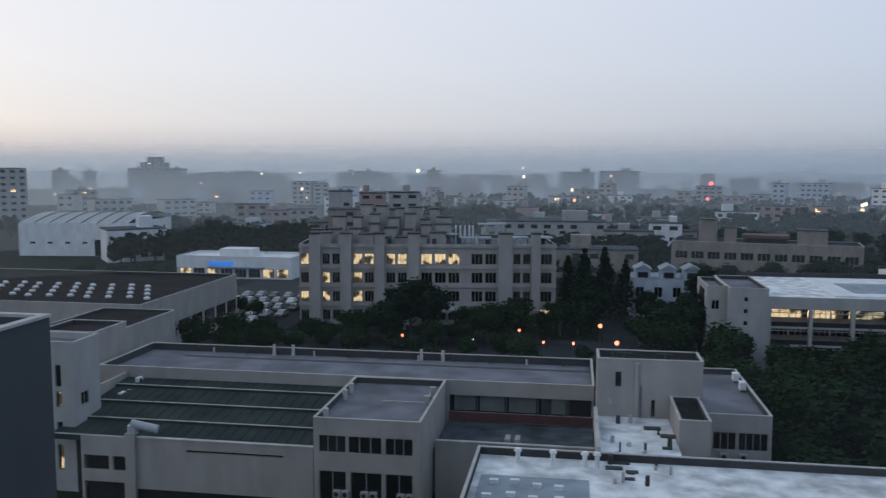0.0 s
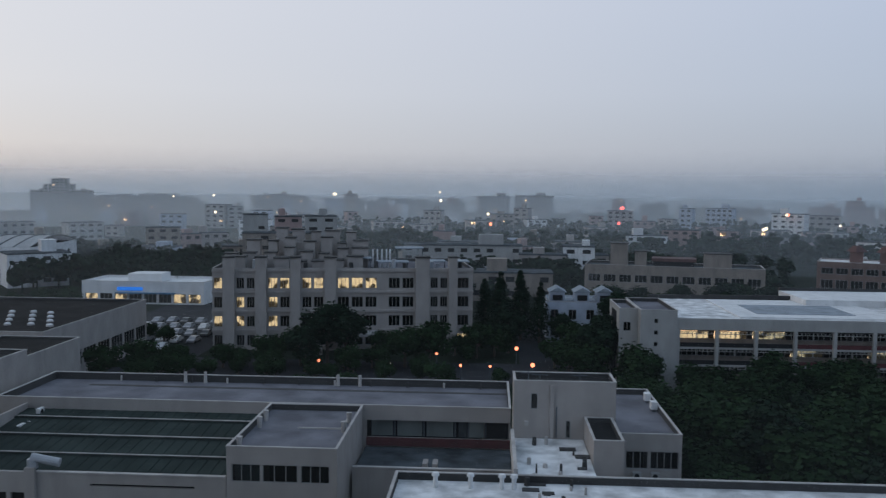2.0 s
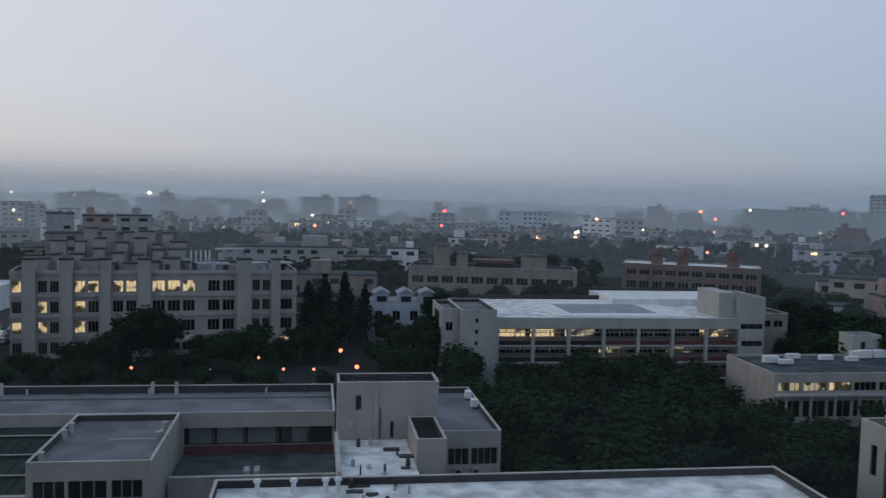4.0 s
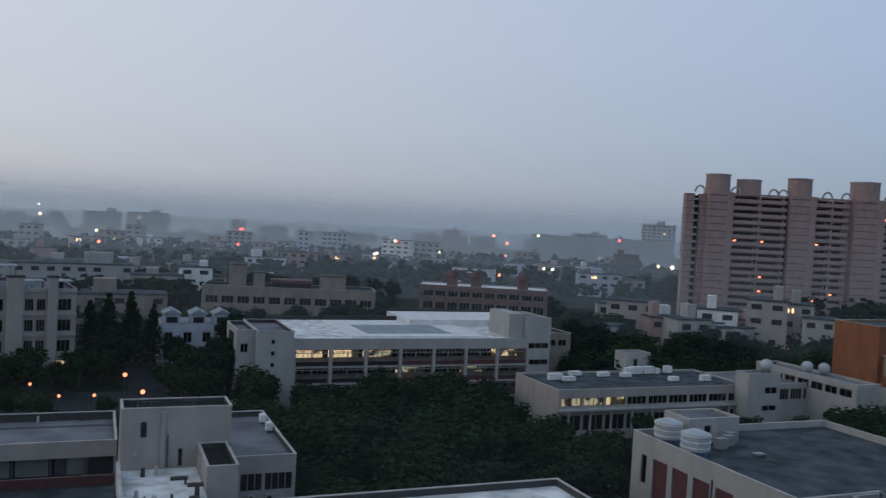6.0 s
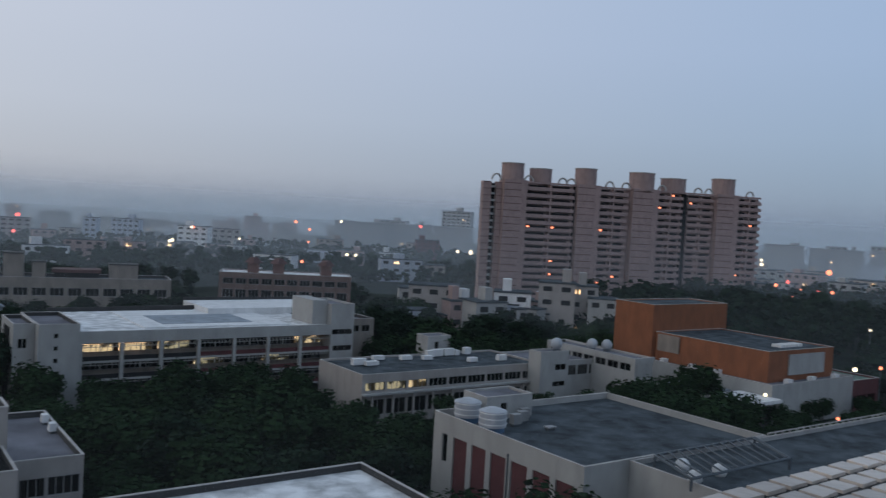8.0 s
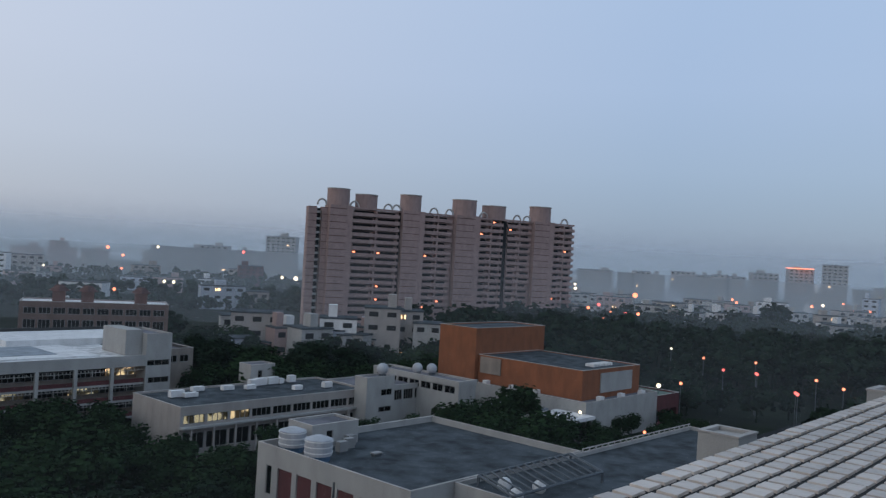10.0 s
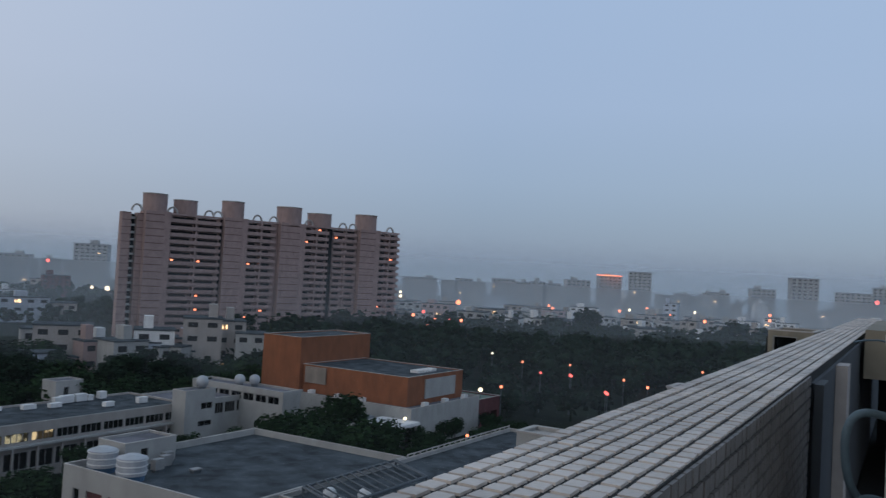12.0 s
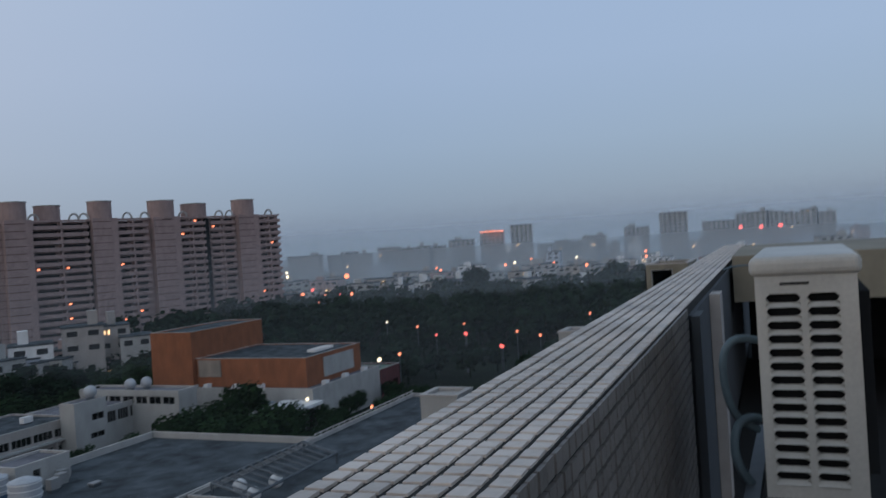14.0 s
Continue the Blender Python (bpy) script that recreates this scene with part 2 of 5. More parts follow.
def window(owner, side, ex, u0, u1, z0, z1, kind="dark", bars=3, sub=True):
    bm, t = bmesh.new(), 0.08
    for a, b in ((z0, z0 + t), (z1 - t, z1)):
        bx(bm, *side_box(side, ex, u0, u1, 0.08, 0.17, a, b))
    for k in range(bars + 1):
        c = u0 + t / 2 + (u1 - u0 - t) * k / bars
        bx(bm, *side_box(side, ex, c - t / 2, c + t / 2, 0.08, 0.17, z0 + t, z1 - t))
    win = part("window", bm, FRAME, owner)
    solid("pane", GLASS, win, side_box(side, ex, u0 + t, u1 - t, 0.12, 0.135, z0 + t, z1 - t))
    if kind in ("warm", "cool"):
        solid("lit_blind", WARM if kind == "warm" else COOL, win, side_box(side, ex, u0 + 0.02, u1 - 0.02, 0.5, 0.54, z0 + 0.02, z1 - 0.02))
    return win


def block(name, label, ex, z, wall=CONCRETE, roof=ROOF, lip=0.7, holes=None, upstand=None, at=None, category="building", cap=CAP, z0=-0.5, group=""):
    """A flat-roofed volume: four walls with openings, roof slab below a parapet, coping stones on top."""
    own = thing(name, label, category, group, at=at)
    x0, x1, y0, y1 = ex
    holes = holes or {}
    t = 0.2
    for side in "snwe":
        hs = holes.get(side, [])
        wall_with_openings("wall", own, side, ex, z0, z - 0.08, hs, wall, t)
        for h in hs:
            if len(h) > 4 and h[4] != "open":
                window(own, side, ex, *h[:4], h[4], h[5] if len(h) > 5 else 3)
        (lo, hi) = (x0 - 0.04, x1 + 0.04) if side in "sn" else (y0 + t + 0.02, y1 - t - 0.02)
        solid("coping", cap, own, side_box(side, ex, lo, hi, -0.04, t + 0.02, z - 0.08, z))
        (lo, hi) = (x0 + t, x1 - t) if side in "sn" else (y0 + t + 0.05, y1 - t - 0.05)
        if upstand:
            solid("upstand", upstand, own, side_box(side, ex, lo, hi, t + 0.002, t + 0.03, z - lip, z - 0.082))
    solid("roof", roof, own, (x0 + t, x1 - t, y0 + t, y1 - t, z - lip - 0.3, z - lip))
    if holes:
        # added core, coloured near-black so rooms behind the openings look unlit
        solid("dark_backing", DARK, own, (x0 + 3.2, x1 - 3.2, y0 + 3.2, y1 - 3.2, z0, z - lip - 0.35))
    return own


def row(u0, u1, n, gap, z0, z1, kinds="d", bars=3):
    """n equal openings between u0 and u1; kinds is read in turn: d dark, w warm, c cool, o open."""
    names = {"d": "dark", "w": "warm", "c": "cool", "o": "open"}
    w = (u1 - u0 - gap * (n - 1)) / n
    return [(u0 + k * (w + gap), u0 + k * (w + gap) + w, z0, z1, names[kinds[k % len(kinds)]], bars) for k in range(n)]


# ---- ground ----
solid("ground", GRASS, None, (-4500, 4500, -4500, 4500, -2, -0.02), kind="structure")
solid("road", ASPHALT, None, (-95, 30, 146, 163, -0.02, 0.02), kind="structure")
solid("pavement", ASPHALT, None, (-92, -58.5, 163, 240, -0.02, 0.03), kind="structure")
solid("road", ASPHALT, None, (6, 13, 163, 330, -0.02, 0.02), kind="structure")
solid("road", ASPHALT, None, (165, 300, 60, 70, -0.02, 0.02), kind="structure")

# added see-through shells that ring the campus, haze put into their colour
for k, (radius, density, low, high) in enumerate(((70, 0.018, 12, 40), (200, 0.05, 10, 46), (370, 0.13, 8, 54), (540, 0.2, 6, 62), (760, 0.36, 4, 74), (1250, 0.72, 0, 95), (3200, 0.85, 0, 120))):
    bm = bmesh.new()
    ring = []
    for j in range(96):
        c, s = math.cos(j * math.tau / 96), math.sin(j * math.tau / 96)
        ring.append((bm.verts.new((radius * c, radius * s, -1)), bm.verts.new((radius * c, radius * s, high))))
    for j in range(96):
        (a, b), (c, d) = ring[j], ring[(j + 1) % 96]
        bm.faces.new((a, c, d, b))
    part("backdrop", bm, mist("haze_shell", low, high, density, (0.86, 0.94, 1.0)), None, "thin blue grey shell standing in for dusk haze", "structure").visible_shadow = False

# ---- the long roof complex ----
wing = block("lecture_wing", "long flat-roofed weathered concrete wing with black upstand", (-56.0, 2.45, 91.5, 104.6), 10, upstand=SHADOWY, lip=0.95, holes={"s": [(-13.5, 2.35, 6.4, 8.3, "open")]})
for x0, x1, m in ((-13.1, -10.7, BLIND), (-10.2, -7.4, BLIND), (-6.9, -3.9, BLIND), (-3.3, -2.4, ROOFDARK), (-2.1, -0.5, BLIND), (-0.2, 2.2, DARK)):
    solid("gallery_pane", m, wing, (x0, x1, 92.5, 92.56, 6.3, 8.4))
    solid("gallery_post", STEEL, wing, (x1 + 0.1, x1 + 0.3, 92.4, 92.6, 6.3, 8.4))
for k in range(14):
    x = -50 + k * 3.8
    bm = bmesh.new()
    tube(bm, (x, 92.4, 9.05), (x, 92.4, 9.5), 0.16, 0.16)
    part("roof_vent", bm, SHADOWY, wing)
solid("pipe", CAP, wing, (-50, -30, 92.62, 92.78, 9.05, 9.2))
solid("court_gallery", MAROON, wing, (-13.5, 2.4, 91.2, 91.48, 5.5, 6.4))
solid("court_floor", ROOFDARK, wing, (-13.6, 2.4, 82.5, 91.48, 4.9, 5.3))
solid("court_wall", CONCRETE, wing, (-13.6, 2.4, 82.2, 82.48, -0.5, 6.0))
solid("court_coping", CAP, wing, (-13.6, 2.4, 82.12, 82.56, 6.0, 6.12))
solid("court_bench", CONCRETE, wing, (-6.6, -6.1, 83.0, 84.6, 5.3, 6.3), (-5.6, -5.1, 83.0, 84.6, 5.3, 6.3))
for x, y in ((-38.5, 103.6), (-36, 103.8), (-19, 103.9), (-16.2, 103.8)):
    bm = bmesh.new()
    tube(bm, (x, y, 9.05), (x, y, 10.5), 0.25, 0.2)
    part("roof_vent", bm, CAP, wing)

for k in range(11):
    x = -47 + k * 4.6
    bm = bmesh.new()
    tube(bm, (x, 103.9, 9.05), (x, 103.9, 9.75), 0.13, 0.13)
    part("roof_vent", bm, SHADOWY if k % 3 else CAP, wing)
solid("felt_strip", SHADOWY, wing, (-50, 2.2, 101.2, 101.9, 9.052, 9.09))

front = block("front_block", "three-storey concrete block with ribbon windows and flat roof", (-24.3, -13.9, 75.5, 91.3), 10, upstand=SHADOWY,
              holes={"s": [(-23.8, -21.1, 6.6, 8.3, "dark", 3), (-20.9, -17.6, 6.6, 8.3, "dark", 3), (-17.3, -14.6, 6.6, 8.3, "dark", 3), (-23.8, -21.1, 1.4, 4.8, "dark", 2), (-20.7, -17.6, 1.4, 4.8, "dark", 2), (-17.3, -14.6, 1.4, 4.8, "dark", 2)]})
solid("blind", PALE, front, (-23.6, -21.3, 75.85, 75.9, 6.7, 8.2))
for x in (-22.3, -19.6, -16.1):
    for dx in (0.0, 0.85):
        ac = thing("air_conditioner", "grimy white outdoor air conditioner on the facade", "air conditioner", "wall air conditioners")
        solid("casing", PALE, ac, (x + dx, x + dx + 0.7, 75.02, 75.49, 2.35, 3.0))
        bm = bmesh.new()
        tube(bm, (x + dx + 0.3, 75.0, 2.67), (x + dx + 0.3, 75.02, 2.67), 0.24, 0.24, 14)
        part("fan_grille", bm, DARK, ac, "dark round grille")
solid("pipe", CAP, front, (-19.5, -15, 84, 84.14, 9.3, 9.44), (-15.1, -14.9, 84.14, 88, 9.3, 9.44))
for x, y in ((-23.5, 77), (-23.5, 84), (-23.5, 86.5), (-14.6, 83), (-14.6, 86.4)):
    bm = bmesh.new()
    tube(bm, (x, y, 9.3), (x, y, 10.45), 0.2, 0.32)
    part("roof_vent", bm, CAP, front)

# sheet-roofed hall with raised ribs
hall = thing("ribbed_hall", "low hall with dark ribbed roof and plain concrete front", "building")
wall_with_openings("wall", hall, "s", (-48.6, -24.4, 75.6, 91.2), -0.5, 6.9, [(-37.4, -27.4, 5.7, 5.95), (-48.3, -45.6, 3.4, 4.9), (-45.2, -43, 3.4, 4.9), (-48.3, -44, 0, 2.2), (-42.8, -27.2, -0.4, 1.7)], CONCRETE)
# unseen backing; its black colour stands for shade inside the hall
solid("dark_backing", DARK, hall, (-48.4, -24.6, 76.4, 76.6, -0.5, 6.3))
solid("coping", CAP, hall, (-42.7, -24.4, 75.5, 75.95, 6.9, 7.02))
solid("pilaster", CONCRETE, hall, (-43.6, -42.6, 75.2, 75.58, -0.5, 7.4))
ledges = [75.96, 80.0, 84.2, 88.5, 91.25]
for y0, y1 in zip(ledges, ledges[1:]):
    za, zb = 6.72 + (y0 - 75.96) * 0.145, 6.5 + (y1 - 75.96) * 0.145
    bm = bmesh.new()
    v = [bm.verts.new(c) for c in ((-52.2, y0, 6.2), (-24.5, y0, 6.2), (-24.5, y0, za), (-52.2, y0, za), (-52.2, y1, 6.2), (-24.5, y1, 6.2), (-24.5, y1, zb), (-52.2, y1, zb))]
    for f in ((0, 1, 2, 3), (3, 2, 6, 7), (7, 6, 5, 4), (4, 5, 1, 0), (0, 3, 7, 4), (1, 5, 6, 2)):
        bm.faces.new([v[i] for i in f])
    part("roof_bay", bm, GREENROOF, hall)
    solid("ridge_flashing", CAP, hall, (-52.2, -24.5, y0 + 0.02, y0 + 0.2, za + 0.04, za + 0.11))
    for k in range(23):
        x = -51.6 + k * 1.2
        bm = bmesh.new()
        v = [bm.verts.new(c) for c in ((x, y0 + 0.25, za + 0.002), (x + 0.12, y0 + 0.25, za + 0.002), (x + 0.06, y0 + 0.25, za + 0.09), (x, y1 - 0.02, zb + 0.002), (x + 0.12, y1 - 0.02, zb + 0.002), (x + 0.06, y1 - 0.02, zb + 0.09))]
        for f in ((0, 1, 2), (5, 4, 3), (0, 2, 5, 3), (2, 1, 4, 5), (1, 0, 3, 4)):
            bm.faces.new([v[i] for i in f])
        part("sheet_seam", bm, GREENROOF, hall)
solid("side_parapet", CONCRETE, hall, (-52.55, -52.25, 82.7, 91.4, -0.5, 9.3))
bm = bmesh.new()
tube(bm, (-43.1, 75.9, 7.2), (-43.1, 75.9, 8.1), 0.5, 0.5, 12)
tube(bm, (-43.2, 75.9, 8.25), (-40.6, 76.2, 7.7), 0.42, 0.42, 12)
part("duct", bm, TANK, hall, "bent white sheet-metal duct")

wtower = block("stair_tower", "plain concrete stair tower with dark flat roof", (-66, -58.3, 94.4, 102), 13.3, roof=HALLROOF, upstand=SHADOWY, lip=0.5, holes={"s": [(-60.0, -59.2, 9.4, 11.4, "dark", 1)]})
wend = block("white_gable_block", "pale rendered block with lit stair windows", (-62, -50.5, 77.8, 82.6), 15.8, wall=PALE, holes={"s": [(-52.6, -51.9, 11.0, 13.4, "dark", 1), (-52.6, -51.9, 8.9, 10.6, "warm", 1), (-52.6, -51.9, 5.8, 7.4, "dark", 1), (-52.6, -51.9, 2.2, 5.0, "warm", 1)], "e": [(79, 80.4, 8.8, 10.2, "dark", 2)]})
for k, (x, y, z) in enumerate(((-51.8, 86.5, 7.45), (-51.6, 88.2, 7.45), (-51.6, 90.0, 8.3), (-51.6, 90.0, 7.45))):
    ac = thing("air_conditioner", "white outdoor air conditioner beside the ribbed roof", "air conditioner", "roof air conditioners")
    solid("casing", WHITE, ac, (x + 1.32, x + 1.72, y - 0.55, y + 0.55, z, z + 0.8))
    bm = bmesh.new()
    tube(bm, (x + 1.72, y, z + 0.4), (x + 1.74, y, z + 0.4), 0.3, 0.3, 14)
    part("fan_grille", bm, DARK, ac, "dark round grille")

stair = block("stair_house", "tall blank concrete stair house on the roof", (2.5, 12.6, 83, 87.2), 15.1, lip=0.5, upstand=SHADOWY, roof=HALLROOF, holes={"s": [(4.2, 4.9, 12.2, 13.8, "dark", 1), (7.7, 8.2, 9.3, 11.1, "dark", 1)]})
solid("pilaster", CONCRETE, stair, (6.1, 6.5, 82.8, 82.99, 9.3, 14.7))
solid("hopper", CAP, stair, (3.6, 4.0, 82.7, 82.99, 10.6, 11.0))
solid("pipe", STEEL, stair, (6.7, 6.82, 82.86, 82.99, 9.4, 12.5))
for x, y, z in ((4.0, 84.5, 15.7), (9.2, 85.2, 15.4), (5.2, 85.6, 15.3)):
    bm = bmesh.new()
    tube(bm, (x, y, 14.4), (x, y, z), 0.06, 0.05)
    tube(bm, (x - 0.8, y, z - 0.2), (x + 0.8, y, z - 0.2), 0.05, 0.05)
    part("antenna", bm, STEEL, stair)
end = block("end_block", "concrete end block with white-framed windows", (12.65, 19.2, 83, 102.2), 10, upstand=SHADOWY, roof=ROOF,
            holes={"s": [(13.7, 15.9, 6.4, 8.2, "dark", 3), (16.1, 18.9, 6.4, 8.2, "dark", 4), (13.7, 15.9, 1.4, 4.2, "dark", 3), (16.1, 18.9, 1.4, 4.2, "dark", 3)]})
for x in (14.4, 16.2):
    ac = thing("air_conditioner", "grimy white outdoor air conditioner below the windows", "air conditioner", "wall air conditioners")
    solid("casing", PALE, ac, (x, x + 0.8, 82.5, 82.99, 5.5, 6.15))
    bm = bmesh.new()
    tube(bm, (x + 0.35, 82.48, 5.82), (x + 0.35, 82.5, 5.82), 0.26, 0.26, 14)
    part("fan_grille", bm, DARK, ac, "dark round grille")
for y in (94, 98):
    ac = thing("air_conditioner", "white outdoor air conditioner on the roof edge", "air conditioner", "roof air conditioners")
    solid("casing", WHITE, ac, (18.2, 18.9, y, y + 1.0, 9.55, 10.4))
    solid("foot", STEEL, ac, (18.3, 18.8, y + 0.1, y + 0.9, 9.3, 9.55))
annex = block("annex", "small concrete annex with sunken dark roof", (9.5, 12.25, 75.0, 82.9), 11.6, roof=HALLROOF, upstand=SHADOWY, lip=0.6)

# white-coated roof in front
near = block("white_roof_building", "low building with worn white-coated roof and dark parapet", (-7.8, 41.8, 30, 70), 10, roof=WHITEROOF, upstand=SHADOWY, lip=0.7)
solid("roof_sheet", BLUESHEET, near, (-7.0, 1.5, 40, 65, 9.305, 9.36))
link = thing("roof_link", "white-coated roof strip with debris and pipes", "building")
solid("roof", WHITEROOF, link, (2.55, 9.45, 70.1, 82.9, 8.6, 9.25))
solid("wall", CONCRETE, link, (2.55, 9.45, 70.35, 82.7, -0.5, 8.58))
solid("coping", CAP, link, (2.2, 2.54, 70.1, 82.1, 8.6, 10.4))
rng = random.Random(4)
for k in range(26):
    x, y, r = rng.uniform(3.2, 9.2), rng.uniform(64, 82), rng.uniform(0.12, 0.42)
    bm = bmesh.new()
    if k % 3:
        tube(bm, (x, y, 9.25), (x, y, 9.25 + rng.uniform(0.3, 0.9)), r * 0.6, r * 0.5)
        ob = part("vent_stub", bm, CAP if k % 2 else SHADOWY, None)
        tagged(ob, "short weathered roof vent stub on white coating", "vent", "roof vents")
    else:
        bx(bm, x - r * 2, x + r * 2, y - r, y + r, 9.25, 9.4)
        ob = part("roof_patch", bm, SHADOWY, None)
        tagged(ob, "dark damp patch of loose roofing felt", "debris", "roof debris")
for x in (-4.3, -1.4, 1.2, 2.2):
    v = thing("vent_pipe", "white capped vent pipe on the roof", "vent", "roof vents")
    bm = bmesh.new()
    tube(bm, (x, 68.2, 9.3), (x, 68.2, 10.3), 0.2, 0.2, 10)
    part("pipe", bm, WHITE, v)
    bm = bmesh.new()
    tube(bm, (x, 68.2, 10.32), (x, 68.2, 10.55), 0.34, 0.26, 10)
    part("cap", bm, WHITE, v)
for k in range(14):
    x, y = -6.2 + (k % 5) * 1.7 + rng.uniform(-0.3, 0.3), 58 + (k // 5) * 2.4 + rng.uniform(-0.4, 0.4)
    v = thing("roof_unit", "small white box on the blue-grey sheet", "roof unit", "roof boxes")
    solid("casing", WHITE, v, (x, x + 0.7, y, y + 0.4, 9.36, 9.7))

dark = block("slate_tower", "dark slate-rendered tower end with pale roof edge", (-40, -14.15, 3.0, 20.8), 29.9, wall=DARKWALL, roof=ROOF, lip=0.3, cap=CAP)

# ---- hall with skylights, warehouse, shop ----
big = block("sports_hall", "broad concrete hall with black roof and skylight domes", (-132, -72.4, 131.5, 172.5), 10.2, roof=HALLROOF, lip=0.5, upstand=SHADOWY, holes={"e": row(134, 172, 7, 0.8, 2.2, 5.0, "dddwd", 4)})
for k in range(40):
    i, j = k % 10, k // 10
    x, y = -118 + i * 3.9 + j * 2.4, 153.5 - j * 4.6 + (i % 3) * 0.5
    dome = thing("skylight_dome", "small white roof dome on black felt", "skylight", "skylight domes")
    bm = bmesh.new()
    bmesh.ops.create_uvsphere(bm, u_segments=10, v_segments=6, radius=0.58, matrix=Matrix.Translation((x, y, 9.95)) @ Matrix.Diagonal((1, 1, 0.5, 1)))
    part("dome", bm, WHITE, dome)
    bm = bmesh.new()
    tube(bm, (x, y, 9.7), (x, y, 9.95), 0.6, 0.6, 10)
    part("kerb", bm, CAP, dome)
lowbox = block("roof_plant_room", "low concrete plant room with dark roof", (-79, -66, 106, 131), 9.6, roof=HALLROOF, lip=0.4, upstand=SHADOWY)

WX = pose(-202.3, 281.3, 0, 0, 0, 8)
ware = thing("warehouse", "large white warehouse with ribbed vaulted roof", "warehouse", at=WX)
wall_with_openings("wall", ware, "s", (0, 41, 0, 46), -0.5, 12, [(4 + k * 6.5, 6 + k * 6.5, 4.5, 5.2) for k in range(6)] + [(28, 33, 0, 6)], WHITE)
wall_with_openings("wall", ware, "e", (0, 41, 0, 46), -0.5, 12, [(6 + k * 6, 9 + k * 6, 8, 9) for k in range(6)], WHITE)
solid("wall", WHITE, ware, (0, 0.3, 0.3, 45.7, -0.5, 12))
solid("wall", WHITE, ware, (0, 41, 45.7, 46, -0.5, 12))
# added black filling gives the warehouse openings their shade
solid("dark_backing", DARK, ware, (2, 39, 2, 44, -0.5, 11.8))
for k in range(7):
    bm = bmesh.new()
    x0, x1 = k * 41 / 7 + 0.08, (k + 1) * 41 / 7 - 0.08
    prev = None
    for j in range(13):
        y = 46 * j / 12
        z = 12.02 + 3.0 * math.sin(math.pi * j / 12)
        cur = (bm.verts.new((x0, y, z)), bm.verts.new((x1, y, z)))
        if prev:
            bm.faces.new((prev[0], prev[1], cur[1], cur[0]))
        prev = cur
    bmesh.ops.solidify(bm, geom=bm.faces[:], thickness=0.2)
    part("roof_panel", bm, WHITE, ware)
    bm = bmesh.new()
    for j in range(12):
        tube(bm, (x1 + 0.08, 46 * j / 12, 12.2 + 3 * math.sin(math.pi * j / 12)), (x1 + 0.08, 46 * (j + 1) / 12, 12.2 + 3 * math.sin(math.pi * (j + 1) / 12)), 0.16, 0.16, 5)
    part("roof_rib", bm, STEEL, ware)

shop = block("shop_row", "low white shop row with blue lit sign", (-118, -82, 236, 252), 6.6, wall=WHITE, roof=WHITE, holes={"s": row(-117, -83, 8, 0.7, 0.4, 3.0, "wdwdddww", 3)})
solid("sign", SHOPBLUE, shop, (-107.5, -100, 235.75, 235.95, 3.9, 4.9), label="bright blue lit sign band")
solid("awning", surface("blue_awning", (0.05, 0.16, 0.28)), shop, (-107.5, -90, 234.2, 235.7, 3.1, 3.45))
solid("roof_box", WHITE, shop, (-106, -96, 240, 247, 6.0, 8.4))

# ---- parked cars ----
def car(x, y, turn, paint):
    c = thing("parked_car", "parked saloon car on the open car park", "car", "parked cars", at=pose(x, y, 0.03, 0, 0, turn))
    bm = bmesh.new()
    prof = [(-2.1, 0.35), (-2.1, 0.8), (-1.2, 0.95), (-0.6, 1.42), (0.9, 1.42), (1.6, 0.98), (2.1, 0.9), (2.1, 0.35)]
    l = [bm.verts.new((px, -0.85 + (0.12 if pz > 1 else 0), pz)) for px, pz in prof]
    r = [bm.verts.new((px, 0.85 - (0.12 if pz > 1 else 0), pz)) for px, pz in prof]
    bm.faces.new(l)
    bm.faces.new(r[::-1])
    for i in range(8):
        bm.faces.new((l[i], r[i], r[(i + 1) % 8], l[(i + 1) % 8]))
    bmesh.ops.recalc_face_normals(bm, faces=bm.faces[:])
    part("body", bm, paint, c)
    solid("side_glass", DARK, c, (-0.55, 0.95, -0.8, 0.8, 1.0, 1.3))
    for wx in (-1.3, 1.3):
        for wy in (-0.8, 0.8):
            bm = bmesh.new()
            tube(bm, (wx, wy - 0.1, 0.32), (wx, wy + 0.1, 0.32), 0.32, 0.32, 10)
            part("wheel", bm, DARK, c)


rng = random.Random(9)
for j in range(5):
    for i in range(7):
        if rng.random() < 0.8:
            car(-86 + i * 3.6 + rng.uniform(-0.2, 0.2), 170 + j * 8.5 + rng.uniform(-0.4, 0.4), 90 + rng.uniform(-4, 4), CARS[rng.choice((0, 0, 0, 1, 1, 3))])

# ---- stepped grey office block ----
MX = pose(-57.5, 170.5, 0, 0, 0, 9.0)
rows_z = ((12.9, 15.2), (8.9, 11.2), (4.9, 7.2), (0.9, 3.2))
bays = ((0.3, 2.0), (4.9, 8.6), (11.4, 15.8), (18.4, 22.8), (25.8, 34.0), (36.5, 41.8), (45.4, 49.0), (51.2, 53.6))
lights = ("wdwwwddd", "dwwddddd", "wwwddddd", "dddddddw")
holes = []
for (za, zb), lit in zip(rows_z, lights):
    for (ua, ub), k in zip(bays, lit):
        n = 1 if ub - ua < 3 else 2 if ub - ua < 6 else 3
        holes += row(ua, ub, n, 0.5, za, zb, k if k == "d" or n == 1 else (k + "d" if za < 10 else k), 3)
mid = block("stepped_office_block", "four-storey grey concrete block with tall piers, some windows lit", (0, 54.5, 0, 26), 17.2, holes={"s": holes}, upstand=SHADOWY, lip=0.8, at=MX)
